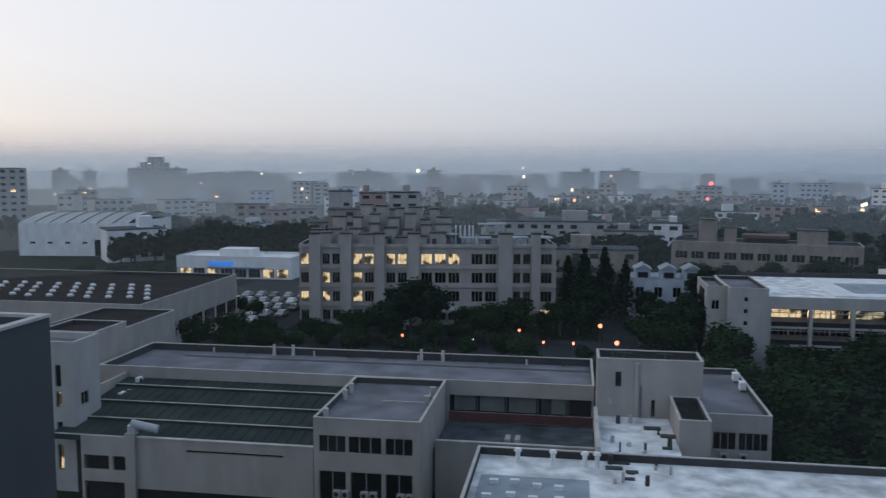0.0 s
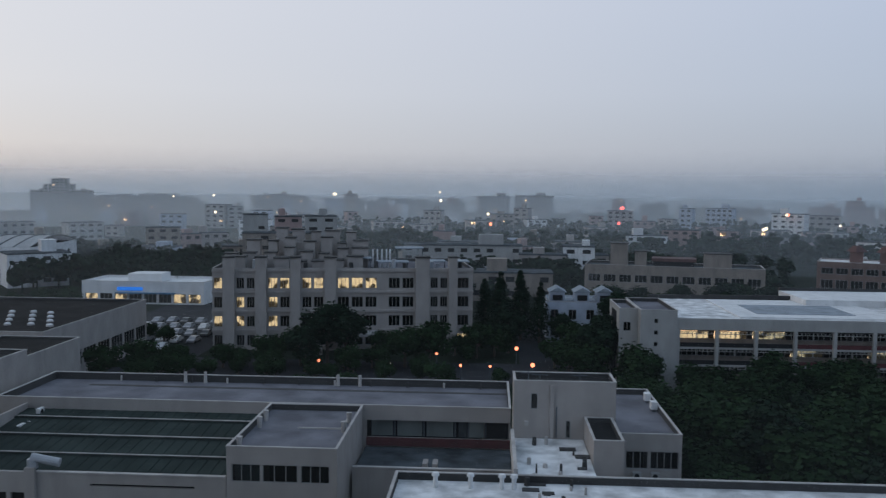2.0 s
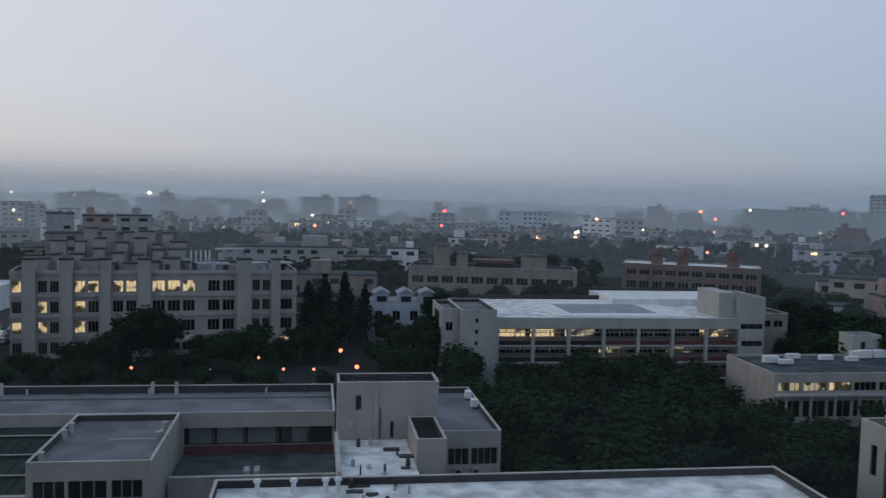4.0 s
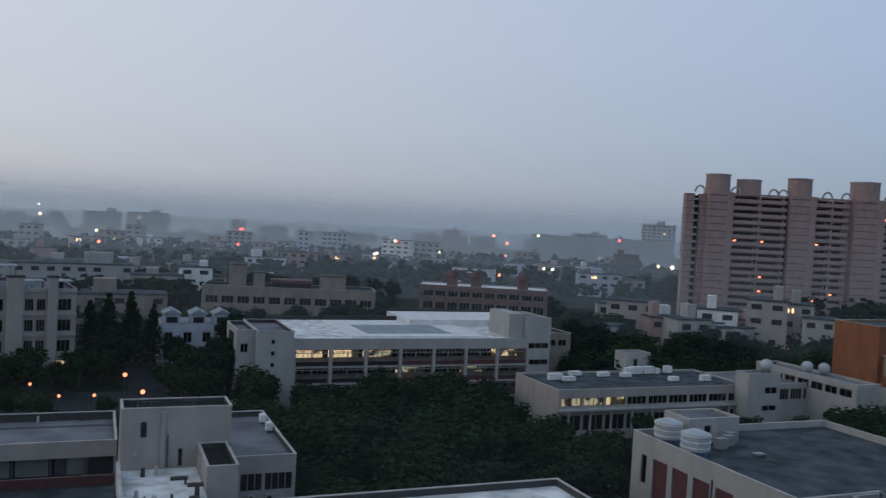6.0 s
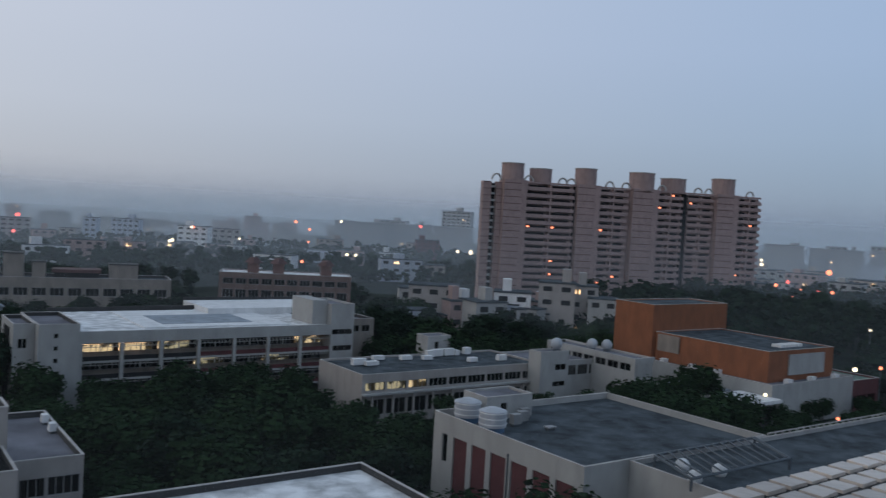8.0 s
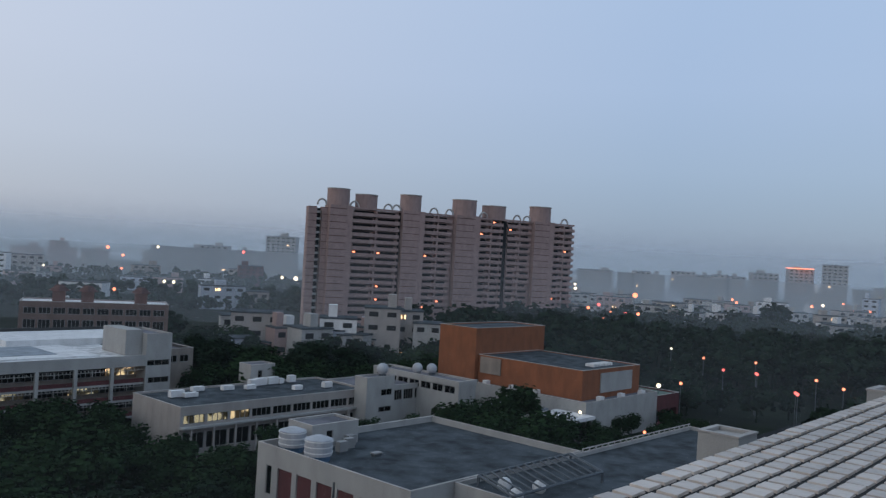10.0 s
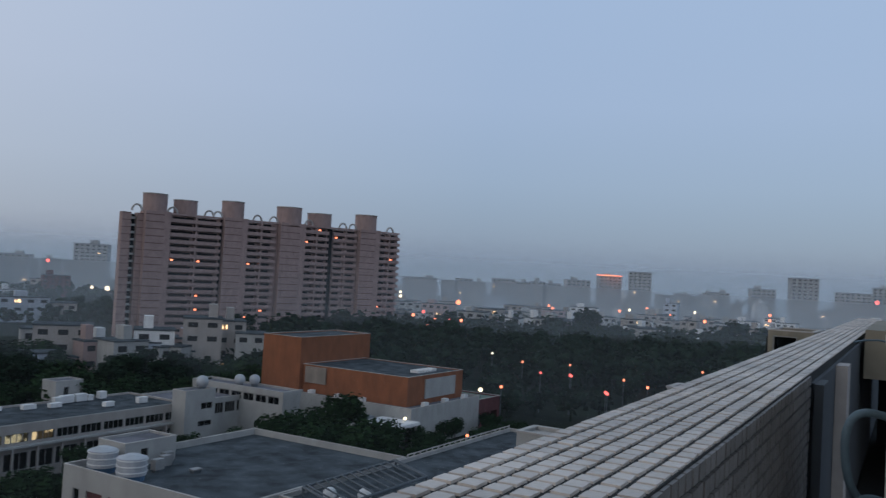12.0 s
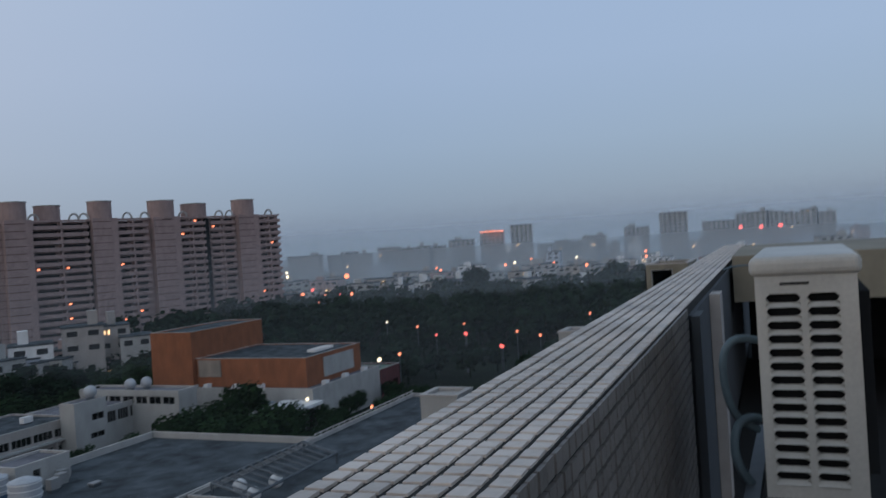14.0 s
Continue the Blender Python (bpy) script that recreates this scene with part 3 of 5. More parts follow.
for u0, u1 in ((2.3, 4.6), (8.9, 11.1), (16.1, 18.1), (23.1, 25.5), (42.2, 45.1), (49.2, 51.0)):
    solid("pier", CONCRETE, mid, (u0, u1, -1.3, -0.02, -0.5, 19.4))
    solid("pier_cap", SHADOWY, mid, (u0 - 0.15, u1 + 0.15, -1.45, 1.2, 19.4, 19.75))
    solid("pier_head", CONCRETE, mid, (u0, u1, 0.02, 1.0, 17.22, 19.4))
for z in (16.9, 12.4, 8.4, 4.4):
    for u0, u1 in ((-0.1, 2.25), (4.65, 8.85), (11.15, 16.05), (18.15, 23.05), (25.55, 42.15), (45.15, 49.15), (51.05, 54.6)):
        solid("sill_band", CONCRETE, mid, (u0, u1, -0.35, -0.02, z - 0.45, z))
rng = random.Random(21)
for j, (y, h, x0, x1) in enumerate(((5, 18.9, 4, 31), (10, 20.2, 1, 33), (16, 22.0, 5, 31), (22, 24.2, 11, 29))):
    x = x0
    while x < x1:
        w = rng.uniform(1.8, 3.4)
        hh = h + rng.uniform(-0.9, 0.6)
        hb = solid("roof_housing", CONCRETE, mid, (x, x + w, y, y + 3.4, 16.4, hh))
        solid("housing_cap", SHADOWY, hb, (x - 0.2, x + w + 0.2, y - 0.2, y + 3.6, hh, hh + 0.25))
        x += w + rng.uniform(0.7, 2.2)
for x0, x1, y, z in ((28, 33, 6, 18.6), (34, 41, 4, 18.0), (38.5, 45, 14, 20.3), (45.5, 49, 3, 18.2), (51.2, 54, 2, 18.3)):
    solid("roof_canopy", BLUESHEET, mid, (x0, x1, y, y + 5, z, z + 0.2))
    solid("canopy_post", STEEL, mid, (x0 + 0.2, x0 + 0.4, y + 0.2, y + 0.4, 16.4, z))
    solid("canopy_post", STEEL, mid, (x1 - 0.4, x1 - 0.2, y + 0.2, y + 0.4, 16.4, z))
for k in range(16):
    x, y = rng.uniform(5, 53), rng.uniform(2, 5)
    bm = bmesh.new()
    tube(bm, (x, y, 16.4), (x, y, 17.9 + rng.uniform(0, 0.9)), 0.45, 0.45, 10)
    part("roof_tank", bm, TANK if k % 2 else SHADOWY, mid)
for x in (33.2, 34.2, 35.2, 36.2, 37.0):
    solid("roof_rack", WHITE, mid, (x, x + 0.3, 10, 10.3, 16.4, 20.5))
solid("porch", PALE, mid, (22, 34, -6, -1.5, 3.6, 4.2))
solid("porch_post", CONCRETE, mid, (22.3, 22.8, -5.7, -5.2, -0.5, 3.6))
solid("porch_post", CONCRETE, mid, (33.2, 33.7, -5.7, -5.2, -0.5, 3.6))

# ---- white gallery building ----
gal = thing("gallery_building", "white three-storey gallery building with lit classrooms and columns", "building")
solid("roof", WHITEROOF, gal, (31.9, 77.6, 144.7, 172, 12.0, 12.3))
solid("fascia", PALE, gal, (31.9, 77.6, 144.2, 144.68, 10.5, 12.45))
solid("parapet", SHADOWY, gal, (31.9, 77.6, 171.9, 172.3, 12.3, 13.1))
solid("roof_sheet", WHITE, gal, (43, 70, 146.5, 170, 12.3, 12.55))
solid("roof_sheet", BLUESHEET, gal, (47, 64, 150, 162, 12.55, 12.62))
solid("raised_roof", WHITE, gal, (60, 88, 163, 178, 12.3, 13.6))
solid("coping", SHADOWY, gal, (44, 60, 171.2, 171.6, 12.55, 13.3))
solid("coping", SHADOWY, gal, (60, 88, 178, 178.4, 13.6, 14.2))
for z in (7.55, 4.55, 1.55):
    solid("slab", PALE, gal, (31.9, 77.6, 144.25, 171.8, z - 0.35, z))
    for k in range(7):
        u0 = 31.95 + k * 6.53
        lit = {7.55: "wwcdddw", 4.55: "dddcdcd", 1.55: "ddddwdd"}[z][k]
        w = (u0 + 0.5, u0 + 6.0, z + 1.0, z + 2.3)
        window(gal, "s", (31.9, 77.6, 147.0, 171.8), *w, {"w": "warm", "c": "cool", "d": "dark"}[lit], 6)
        solid("rail", MAROON if k > 2 else DARK, gal, (u0 + 0.3, u0 + 6.3, 144.3, 144.4, z + 0.02, z + 0.75))
        solid("transom", PALE, gal, (u0 + 0.3, u0 + 6.3, 144.5, 144.6, z + 2.2, z + 2.3))
        solid("mullion", PALE, gal, (u0 + 3.2, u0 + 3.35, 144.5, 144.6, z + 1.5, z + 2.2))
        for j in range(9):
            solid("louvre_post", PALE, gal, (u0 + 0.55 + j * 0.66, u0 + 0.67 + j * 0.66, 144.5, 144.6, z + 2.32, z + 2.64))
    solid("classroom_wall", TAN, gal, (31.9, 77.6, 147.35, 147.6, z, z + 0.98))
    # rear wall coloured near-black in place of classroom shade
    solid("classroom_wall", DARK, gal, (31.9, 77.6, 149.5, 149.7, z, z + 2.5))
for k in range(8):
    solid("column", PALE, gal, (31.82 + k * 6.53, 32.37 + k * 6.53, 143.9, 144.55, -0.5, 10.5))
gend = block("gallery_end_block", "white windowed end block of the gallery building", (25.6, 31.8, 143.6, 160), 13.9, wall=PALE, roof=ROOF, upstand=SHADOWY, holes={"s": [(27.9, 28.6, z, z + 0.8, "dark", 1) for z in (11.6, 9.6, 7.6, 5.5)]})
gside = block("gallery_side_stair", "white stair block beside the gallery building", (22.4, 25.55, 146, 158), 13.8, wall=PALE, roof=ROOF, upstand=SHADOWY, holes={"s": [(23.1, 24.4, 9.8, 11.4, "dark", 2)]})
gtow = block("gallery_stair_tower", "pale stair tower with dark window bands", (77.7, 82.8, 144.4, 156), 16.4, wall=PALE, roof=ROOF, lip=0.4, holes={"s": [(78.0, 82.5, z, z + 1.1, "dark", 3) for z in (10.4, 7.2, 4.0)]})
solid("lift_house", PALE, gtow, (74.4, 77.65, 146, 155, 12.35, 17.0))
gback = block("back_pavilion", "tan rendered pavilion behind the stair tower", (83, 92, 152, 166), 12.4, wall=TAN, roof=ROOF, upstand=SHADOWY, holes={"s": row(84, 91, 3, 0.6, 9.6, 11, "d", 2)})

# ---- low building with roof plant ----
low = block("low_laboratory", "low grey laboratory with clerestory and cluttered roof", (68.6, 107.0, 116, 131), 8.4, wall=CONCRETE, roof=ROOFDARK, lip=0.35, holes={"s": row(69.2, 106.4, 9, 0.4, 5.6, 7.0, "ccwdddddd", 4) + row(69.2, 106.4, 9, 0.4, 1.6, 4.2, "d", 3)})
solid("ledge", PALE, low, (68.5, 107, 114.9, 115.95, 5.0, 5.3))
for k in range(10):
    solid("ledge_post", CONCRETE, low, (70 + k * 4, 70.3 + k * 4, 115.0, 115.3, -0.5, 5.0))
ltow = block("laboratory_stair_tower", "pale stair tower with small dark windows", (103.8, 110.8, 112.6, 115.9), 11.0, wall=PALE, roof=ROOF, lip=0.3, holes={"s": [(107.5, 110.2, 7.4, 8.6, "dark", 2), (107.0, 110.2, 4.4, 5.4, "dark", 2)]})


def ball_tank(x, y, z, r):
    b = thing("ball_tank", "round white water tank on a short stand", "water tank", "ball tanks")
    bm = bmesh.new()
    bmesh.ops.create_uvsphere(bm, u_segments=18, v_segments=12, radius=r, matrix=Matrix.Translation((x, y, z + r)))
    ob = part("ball", bm, TANK, b)
    for f in ob.data.polygons:
        f.use_smooth = True
    bm = bmesh.new()
    tube(bm, (x, y, z - 0.4), (x, y, z + 0.25), r * 0.7, r * 0.6, 12)
    part("stand", bm, STEEL, b)


ball_tank(109.0, 114.2, 11.0, 1.1)
ball_tank(122.5, 118.2, 9.9, 1.05)
ball_tank(124.6, 116.2, 9.9, 1.05)
rng = random.Random(5)
for x, y in ((90.5, 128.5), (92.0, 128.6), (94.8, 128.8), (96.5, 128.6), (73, 125), (75, 124), (95, 121.5), (101.5, 121), (97.5, 131.8), (99.3, 129), (84, 127), (79, 128.5), (88, 126)):
    u = thing("roof_unit", "pale roof-top plant unit on grey roof", "roof unit", "laboratory roof units")
    w, h = rng.uniform(0.5, 1.3), rng.uniform(0.6, 1.3)
    solid("casing", WHITE, u, (x - w, x + w, y - 0.5, y + 0.5, 8.25, 8.25 + h))
    solid("foot", STEEL, u, (x - w + 0.1, x + w - 0.1, y - 0.4, y + 0.4, 8.05, 8.25))
shed = block("roof_shed", "small pale shed behind the laboratory roof", (91.6, 97, 131.2, 135), 11.6, wall=PALE, roof=ROOF, lip=0.2, holes={"s": [(93.2, 94.2, 8.3, 10.5, "dark", 1)]})
east_wing = block("laboratory_east_wing", "pale low wing with window band", (107.1, 124, 117, 129), 8.2, wall=PALE, roof=ROOF, lip=0.35, holes={"s": row(111.5, 123.5, 4, 0.5, 5.2, 7.2, "d", 4)})
strip = block("covered_way", "long pale covered way with open bays", (121.5, 126.5, 106, 130), 10.0, wall=PALE, roof=ROOF, lip=0.4, holes={"w": row(107, 129, 7, 0.5, 7.4, 8.8, "d", 2)})

solid("fascia", PALE, strip, (121.38, 121.48, 106, 130, 8.9, 10.0))
solid("fascia", PALE, strip, (121.38, 126.6, 105.85, 105.97, 8.9, 10.0))

# ---- near flat-roofed building with maroon panels ----
panels = [(55.2 + 3.3 * k, 57.7 + 3.3 * k, 2.0, 9.9, "open") for k in range(7)]
nr = block("panelled_block", "flat-roofed pale block with maroon infill panels and tanks", (56, 84.2, 54, 78), 12.1, wall=PALE, roof=ROOFDARK, lip=0.8, holes={"w": panels[:6] + [(75.3, 76.3, 6.7, 9.9, "dark", 1)]})
for p in panels[:6]:
    solid("infill_panel", MAROON, nr, (56.16, 56.3, p[0], p[1], p[2], p[3]), label="dark maroon infill panel")
for p in panels[2:3]:
    solid("downpipe", STEEL, nr, (55.86, 55.98, p[1] + 0.36, p[1] + 0.5, 0, 10.5))
plant = block("roof_stair_box", "pale stair box with curved coping on the roof", (60.5, 67.4, 74.2, 78.6), 14.0, wall=PALE, roof=ROOF, lip=0.3, z0=11.2, holes={"s": [(62.6, 63.6, 11.4, 13.2, "dark", 1)]})
for x, y in ((58.4, 75.0), (58.2, 70.2)):
    w = thing("water_tank", "squat white water tank on a blue base", "water tank", "roof water tanks")
    bm = bmesh.new()
    tube(bm, (x, y, 11.9), (x, y, 13.6), 1.5, 1.5, 24)
    tube(bm, (x, y, 13.6), (x, y, 13.95), 1.5, 0.5, 24)
    part("drum", bm, TANK, w)
    for z in (12.2, 12.8, 13.4):
        bm = bmesh.new()
        tube(bm, (x, y, z), (x, y, z + 0.1), 1.56, 1.56, 24)
        part("hoop", bm, WHITE, w)
    bm = bmesh.new()
    tube(bm, (x, y, 11.3), (x, y, 11.9), 1.3, 1.3, 16)
    part("base", bm, surface("blue_tank_base", (0.05, 0.12, 0.22)), w)
for k, (x, y) in enumerate(((61.5, 70.5), (63.2, 71.3), (64.4, 72.4), (64.0, 67.5))):
    u = thing("roof_unit", "grey roof-top plant unit beside the tanks", "roof unit", "panelled block roof units")
    solid("casing", FRAME, u, (x, x + 1.2, y, y + 0.8, 11.6, 12.7 if k < 3 else 11.75))
    solid("foot", STEEL, u, (x + 0.1, x + 1.1, y + 0.1, y + 0.7, 11.3, 11.6))
sr = block("lower_roof_block", "long grey-roofed block with thin coping rail", (62, 111.5, 26, 53.9), 12.0, wall=PALE, roof=ROOFDARK, lip=0.5)
truss = thing("steel_pergola", "dark steel roof frame with slanting ribs", "roof frame")
for a, b in (((64, 52.6, 12.6), (80, 52.6, 12.6)), ((61, 46, 12.6), (76, 46, 12.6)), ((64, 52.6, 12.6), (61, 46, 12.6)), ((80, 52.6, 12.6), (76, 46, 12.6)), ((64, 52.6, 11.5), (64, 52.6, 12.6)), ((80, 52.6, 11.5), (80, 52.6, 12.6)), ((61, 46, 11.5), (61, 46, 12.6)), ((76, 46, 11.5), (76, 46, 12.6))):
    bm = bmesh.new()
    tube(bm, a, b, 0.14, 0.14, 6)
    part("rail", bm, STEEL, truss)
for k in range(12):
    bm = bmesh.new()
    tube(bm, (64.5 + k * 1.35, 52.6, 12.72), (61.4 + k * 1.28, 46, 12.72), 0.09, 0.09, 6)
    part("rib", bm, STEEL, truss)
for x, y in ((63.5, 47.5), (67.5, 47.8), (65.5, 50.5)):
    bm = bmesh.new()
    bmesh.ops.create_uvsphere(bm, u_segments=12, v_segments=8, radius=0.7, matrix=Matrix.Translation((x, y, 12.0)))
    d = thing("satellite_dish", "pale round dish on the grey roof", "dish", "roof dishes")
    part("bowl", bm, WHITE, d)
    solid("foot", STEEL, d, (x - 0.2, x + 0.2, y - 0.2, y + 0.2, 11.45, 11.6))
for k in range(20):
    solid("rail_post", CAP, sr, (84 + k * 1.4, 84.12 + k * 1.4, 53.6, 53.72, 12.0, 12.35))
solid("rail", CAP, sr, (84, 111, 53.6, 53.72, 12.35, 12.45))

# roof structures of the own tower's far wing, seen past the parapet
wing_a = block("far_stair_head", "pale stair head with dark doorway", (59, 64, 7.2, 10.0), 31.5, wall=BEAM, roof=ROOF, lip=0.2, z0=28.0, holes={"w": [(8.2, 9.7, 28.4, 31.1, "dark", 1)]})
wing_b = block("parapet_pier", "pale roof pier below the tiled parapet", (36.2, 38.2, 15.2, 17.1), 26.8, wall=PALE, roof=CAP, lip=0.2, z0=-0.5)
wing_c = block("parapet_pier", "pale roof pier below the tiled parapet", (38.6, 40.4, 9.0, 10.8), 29.4, wall=PALE, roof=CAP, lip=0.2)

# ---- orange auditorium ----
aud = block("auditorium_fly_tower", "tall orange-tiled fly tower with flat roof", (138.2, 163, 116.4, 127), 18.8, wall=ORANGE, roof=ROOFDARK, lip=0.3)
aul = block("auditorium", "orange-tiled auditorium with grey metal roof", (139.2, 161, 89.8, 116.3), 13.2, wall=ORANGE, roof=ROOFDARK, lip=0.25)
solid("rear_panel", PALE, aul, (145.5, 157.5, 89.5, 89.75, 8.4, 12.3), label="pale rendered rear panel")
solid("side_panel", TAN, aul, (138.9, 139.15, 110, 115.5, 9.4, 12.8))
for k in range(7):
    solid("roof_vent", WHITE, aul, (148 + k * 1.1, 148.6 + k * 1.1, 93, 95, 12.95, 13.5))
pod = block("auditorium_podium", "pale podium terrace round the auditorium", (135.8, 163.1, 86.5, 116.2), 7.8, wall=PALE, roof=ROOF, lip=0.5)
for k, (x, y) in enumerate(((137, 112), (137, 105), (137, 99), (142, 87.3), (150, 87.4), (158, 87.3))):
    u = thing("roof_unit", "pale plant unit on the podium terrace", "roof unit", "podium units")
    solid("casing", WHITE, u, (x, x + 1.4, y, y + 1, 7.3, 8.2))
can = thing("entrance_canopy", "white flat entrance canopy on posts", "canopy")
solid("deck", WHITE, can, (124.6, 136, 84.5, 93, 5.0, 5.6))
for x, y in ((125, 85), (130, 85), (135.5, 85), (125, 92.5)):
    solid("post", PALE, can, (x, x + 0.4, y, y + 0.4, -0.5, 5.0))
can2 = thing("entrance_canopy", "grey glazed canopy with dark frame", "canopy")
solid("deck", BLUESHEET, can2, (127, 136, 95, 104.8, 5.0, 5.4))
solid("deck_frame", STEEL, can2, (128.5, 135, 96.5, 103, 5.42, 5.8))
for x, y in ((127.2, 95.2), (135.4, 95.2), (127.2, 104.2)):
    solid("post", PALE, can2, (x, x + 0.4, y, y + 0.4, -0.5, 5.0))
grn = block("brick_service_wing", "brown brick wing with green terrace roof", (163.2, 176, 88, 105), 6.4, wall=MAROON, roof=surface("green_terrace", (0.10, 0.16, 0.13)), lip=0.4, holes={"s": row(164, 175, 3, 0.8, 0.5, 3.2, "o", 3)})

# ---- middle distance ----
blue = block("blue_house", "pale blue four-storey house with gabled dormers", (12.8, 28, 188, 200), 9.2, wall=BLUEWALL, roof=BLUESHEET, lip=0.3, holes={"s": row(13.6, 27.2, 4, 2.2, 5.2, 7.4, "d", 2) + row(13.6, 27.2, 4, 2.2, 1.4, 3.6, "d", 2)})
for x in (13.5, 19, 24):
    solid("dormer", BLUEWALL, blue, (x, x + 3.2, 188.5, 194, 8.9, 11.2))
    solid("dormer_glass", DARK, blue, (x + 0.5, x + 2.7, 188.3, 188.48, 9.4, 10.6))
    bm = bmesh.new()
    v = [bm.verts.new(c) for c in ((x - 0.4, 188.1, 11.22), (x + 3.6, 188.1, 11.22), (x + 1.6, 188.1, 12.3), (x - 0.4, 194.4, 11.22), (x + 3.6, 194.4, 11.22), (x + 1.6, 194.4, 12.3))]
    for f in ((0, 1, 2), (5, 4, 3), (0, 2, 5, 3), (2, 1, 4, 5), (1, 0, 3, 4)):
        bm.faces.new([v[i] for i in f])
    part("dormer_roof", bm, BLUESHEET, blue)
rust = block("tan_school", "long tan school block with red-roofed upper storey", (0, 46, 0, 13), 14.2, wall=TAN, roof=ROOFDARK, upstand=SHADOWY, holes={"s": row(1, 45, 11, 0.9, 9.6, 11.6, "d", 3)}, at=pose(25.5, 229, 0, 0, 0, -12))
for x0, x1, z, m in ((6.5, 11.0, 19.6, TAN), (13, 16, 17.6, TAN), (31, 38, 17.4, TAN)):
    solid("roof_housing", m, rust, (x0, x1, 4, 9, 13.4, z))
    solid("housing_cap", SHADOWY, rust, (x0 - 0.2, x1 + 0.2, 3.8, 9.2, z, z + 0.25))
solid("red_roof", REDROOF, rust, (17.5, 29, 3, 10, 15.2, 16.0), label="dark red metal roof")
solid("red_storey", DARK, rust, (18, 28.5, 3.6, 9.4, 13.4, 15.2))
temple = block("red_tiled_school", "brown school block with small tower pavilions", (0, 35, 0, 12), 16.9, wall=surface("brown_red_brick", (0.17, 0.115, 0.10)), roof=WHITE, lip=0.3, holes={"s": row(1, 34, 10, 0.6, 13.8, 15.4, "d", 3) + row(1, 34, 10, 0.6, 10.2, 12.4, "d", 3)}, at=pose(81.8, 215.5, 0, 0, 0, -25))
for x in (8.7, 15.4, 28.2):
    solid("pavilion", SLOT, temple, (x - 1.5, x + 1.5, 2, 5, 16.4, 19.4))
    bm = bmesh.new()
    tube(bm, (x, 3.5, 19.4), (x, 3.5, 20.9), 2.5, 0.9, 4)
    part("pavilion_roof", bm, REDROOF, temple)

# ---- apartment slab ----
TU = math.degrees(math.atan2(-44, 121.5))
slab = thing("apartment_slab", "tall pinkish tiled apartment slab with balconies and roof drums", "apartment building", at=pose(243.5, 289, 0, 0, 0, TU) @ Matrix.Diagonal((1, 1, 1.033, 1)))
FL = 2.95
fields = ((6.5, 30, 0.0), (42.5, 57, 0.0), (72.5, 86, 0.0), (89, 103.5, 1.2), (115.7, 129, 0.0))
solid("core", PINK, slab, (0, 129, 2.2, 15.5, -0.5, 50.8))
for u0, u1, back in ((-4.6, 6.3, 0), (31, 42.3, 0), (59, 72.3, 0), (103.7, 115.6, 0)):
    solid("pier", PINK, slab, (u0, u1, -1.2, 6, -0.5, 51.8))
solid("end_pier", PINK, slab, (-13.5, -9.7, 1.6, 5.2, -0.5, 50.6))
solid("end_pier", PINK, slab, (-7.2, -4.62, 1.6, 5.2, -0.5, 50.6))
# black back face paints the shade between the end piers
solid("end_recess_shade", DARK, slab, (-9.68, -7.22, 4.2, 5.1, -0.5, 50.0))
# black strips draw groove shade; nothing is cut into the core
solid("groove_shade", DARK, slab, (30.1, 30.9, 1.6, 2.18, -0.5, 50.6))
solid("groove_shade", DARK, slab, (86.2, 88.6, 1.2, 2.18, -0.5, 50.6))
rng = random.Random(12)
for k in range(17):
    z = 0.9 + k * FL
    solid("end_band", SLOT, slab, (-4.5, 3.4, -1.3, -1.22, z + 2.1, z + 2.45))
    solid("end_band", SLOT, slab, (-13.45, -9.75, 1.45, 1.58, z + 2.2, z + 2.45))
    solid("end_band", SLOT, slab, (-7.1, -4.7, 1.45, 1.58, z + 2.2, z + 2.45))
    solid("end_balcony", PALE, slab, (-9.6, -7.3, 2.6, 4.1, z - 0.1, z + 0.8))
    for u0, u1 in ((31.1, 42.2), (59.1, 72.2), (103.8, 115.5)):
        solid("pier_band", SLOT, slab, (u0, u1 - 3.0, -1.27, -1.21, z + 2.1, z + 2.4))
    for u0, u1, back in fields:
        mid_u = (u0 + u1) / 2
        for a, b in ((u0 + 0.2, mid_u - 0.4), (mid_u + 0.4, u1 - 0.2)):
            solid("balcony", PINK, slab, (a, b, -0.2 + back, 0.05 + back, z - 0.3, z + 1.25))
            solid("balcony_floor", PINK, slab, (a, b, 0.07 + back, 2.18, z - 0.3, z - 0.12))
            # dark door panels also carry the shade of the balcony slots
            solid("shaded_balcony_door", DARK, slab, (a + rng.uniform(0.3, 1.6), b - rng.uniform(0.3, 2.2), 2.1, 2.19, z, z + 2.1))
            if rng.random() < 0.13:
                solid("lit_room", LAMP_O, slab, (a + 1.5, a + 2.7, 1.95, 2.05, z + 1.3, z + 2.0), label="warm lit balcony lamp")
        solid("spandrel", PINK, slab, (mid_u - 0.38, mid_u + 0.38, -0.05 + back, 2.18, z - 0.4, z + FL - 0.42))
for u0, u1, y in ((-4.6, 6.3, 1.5), (9.9, 20.9, 4), (31.4, 42.2, 1.5), (59.2, 72.0, 1.5), (77.4, 90.2, 4), (103.8, 115.6, 1.5)):
    bm = bmesh.new()
    c, r = (u0 + u1) / 2, (u1 - u0) / 2 * 0.93
    ztop = 58.8 if y < 3 else 57.4
    tube(bm, (c, y + 2.5, 50.82), (c, y + 2.5, ztop), r, r, 20)
    part("roof_drum", bm, PINK, slab)
    bm = bmesh.new()
    tube(bm, (c, y + 2.5, ztop), (c, y + 2.5, ztop + 0.4), r + 0.25, r + 0.25, 20)
    part("drum_rim", bm, CAP, slab)
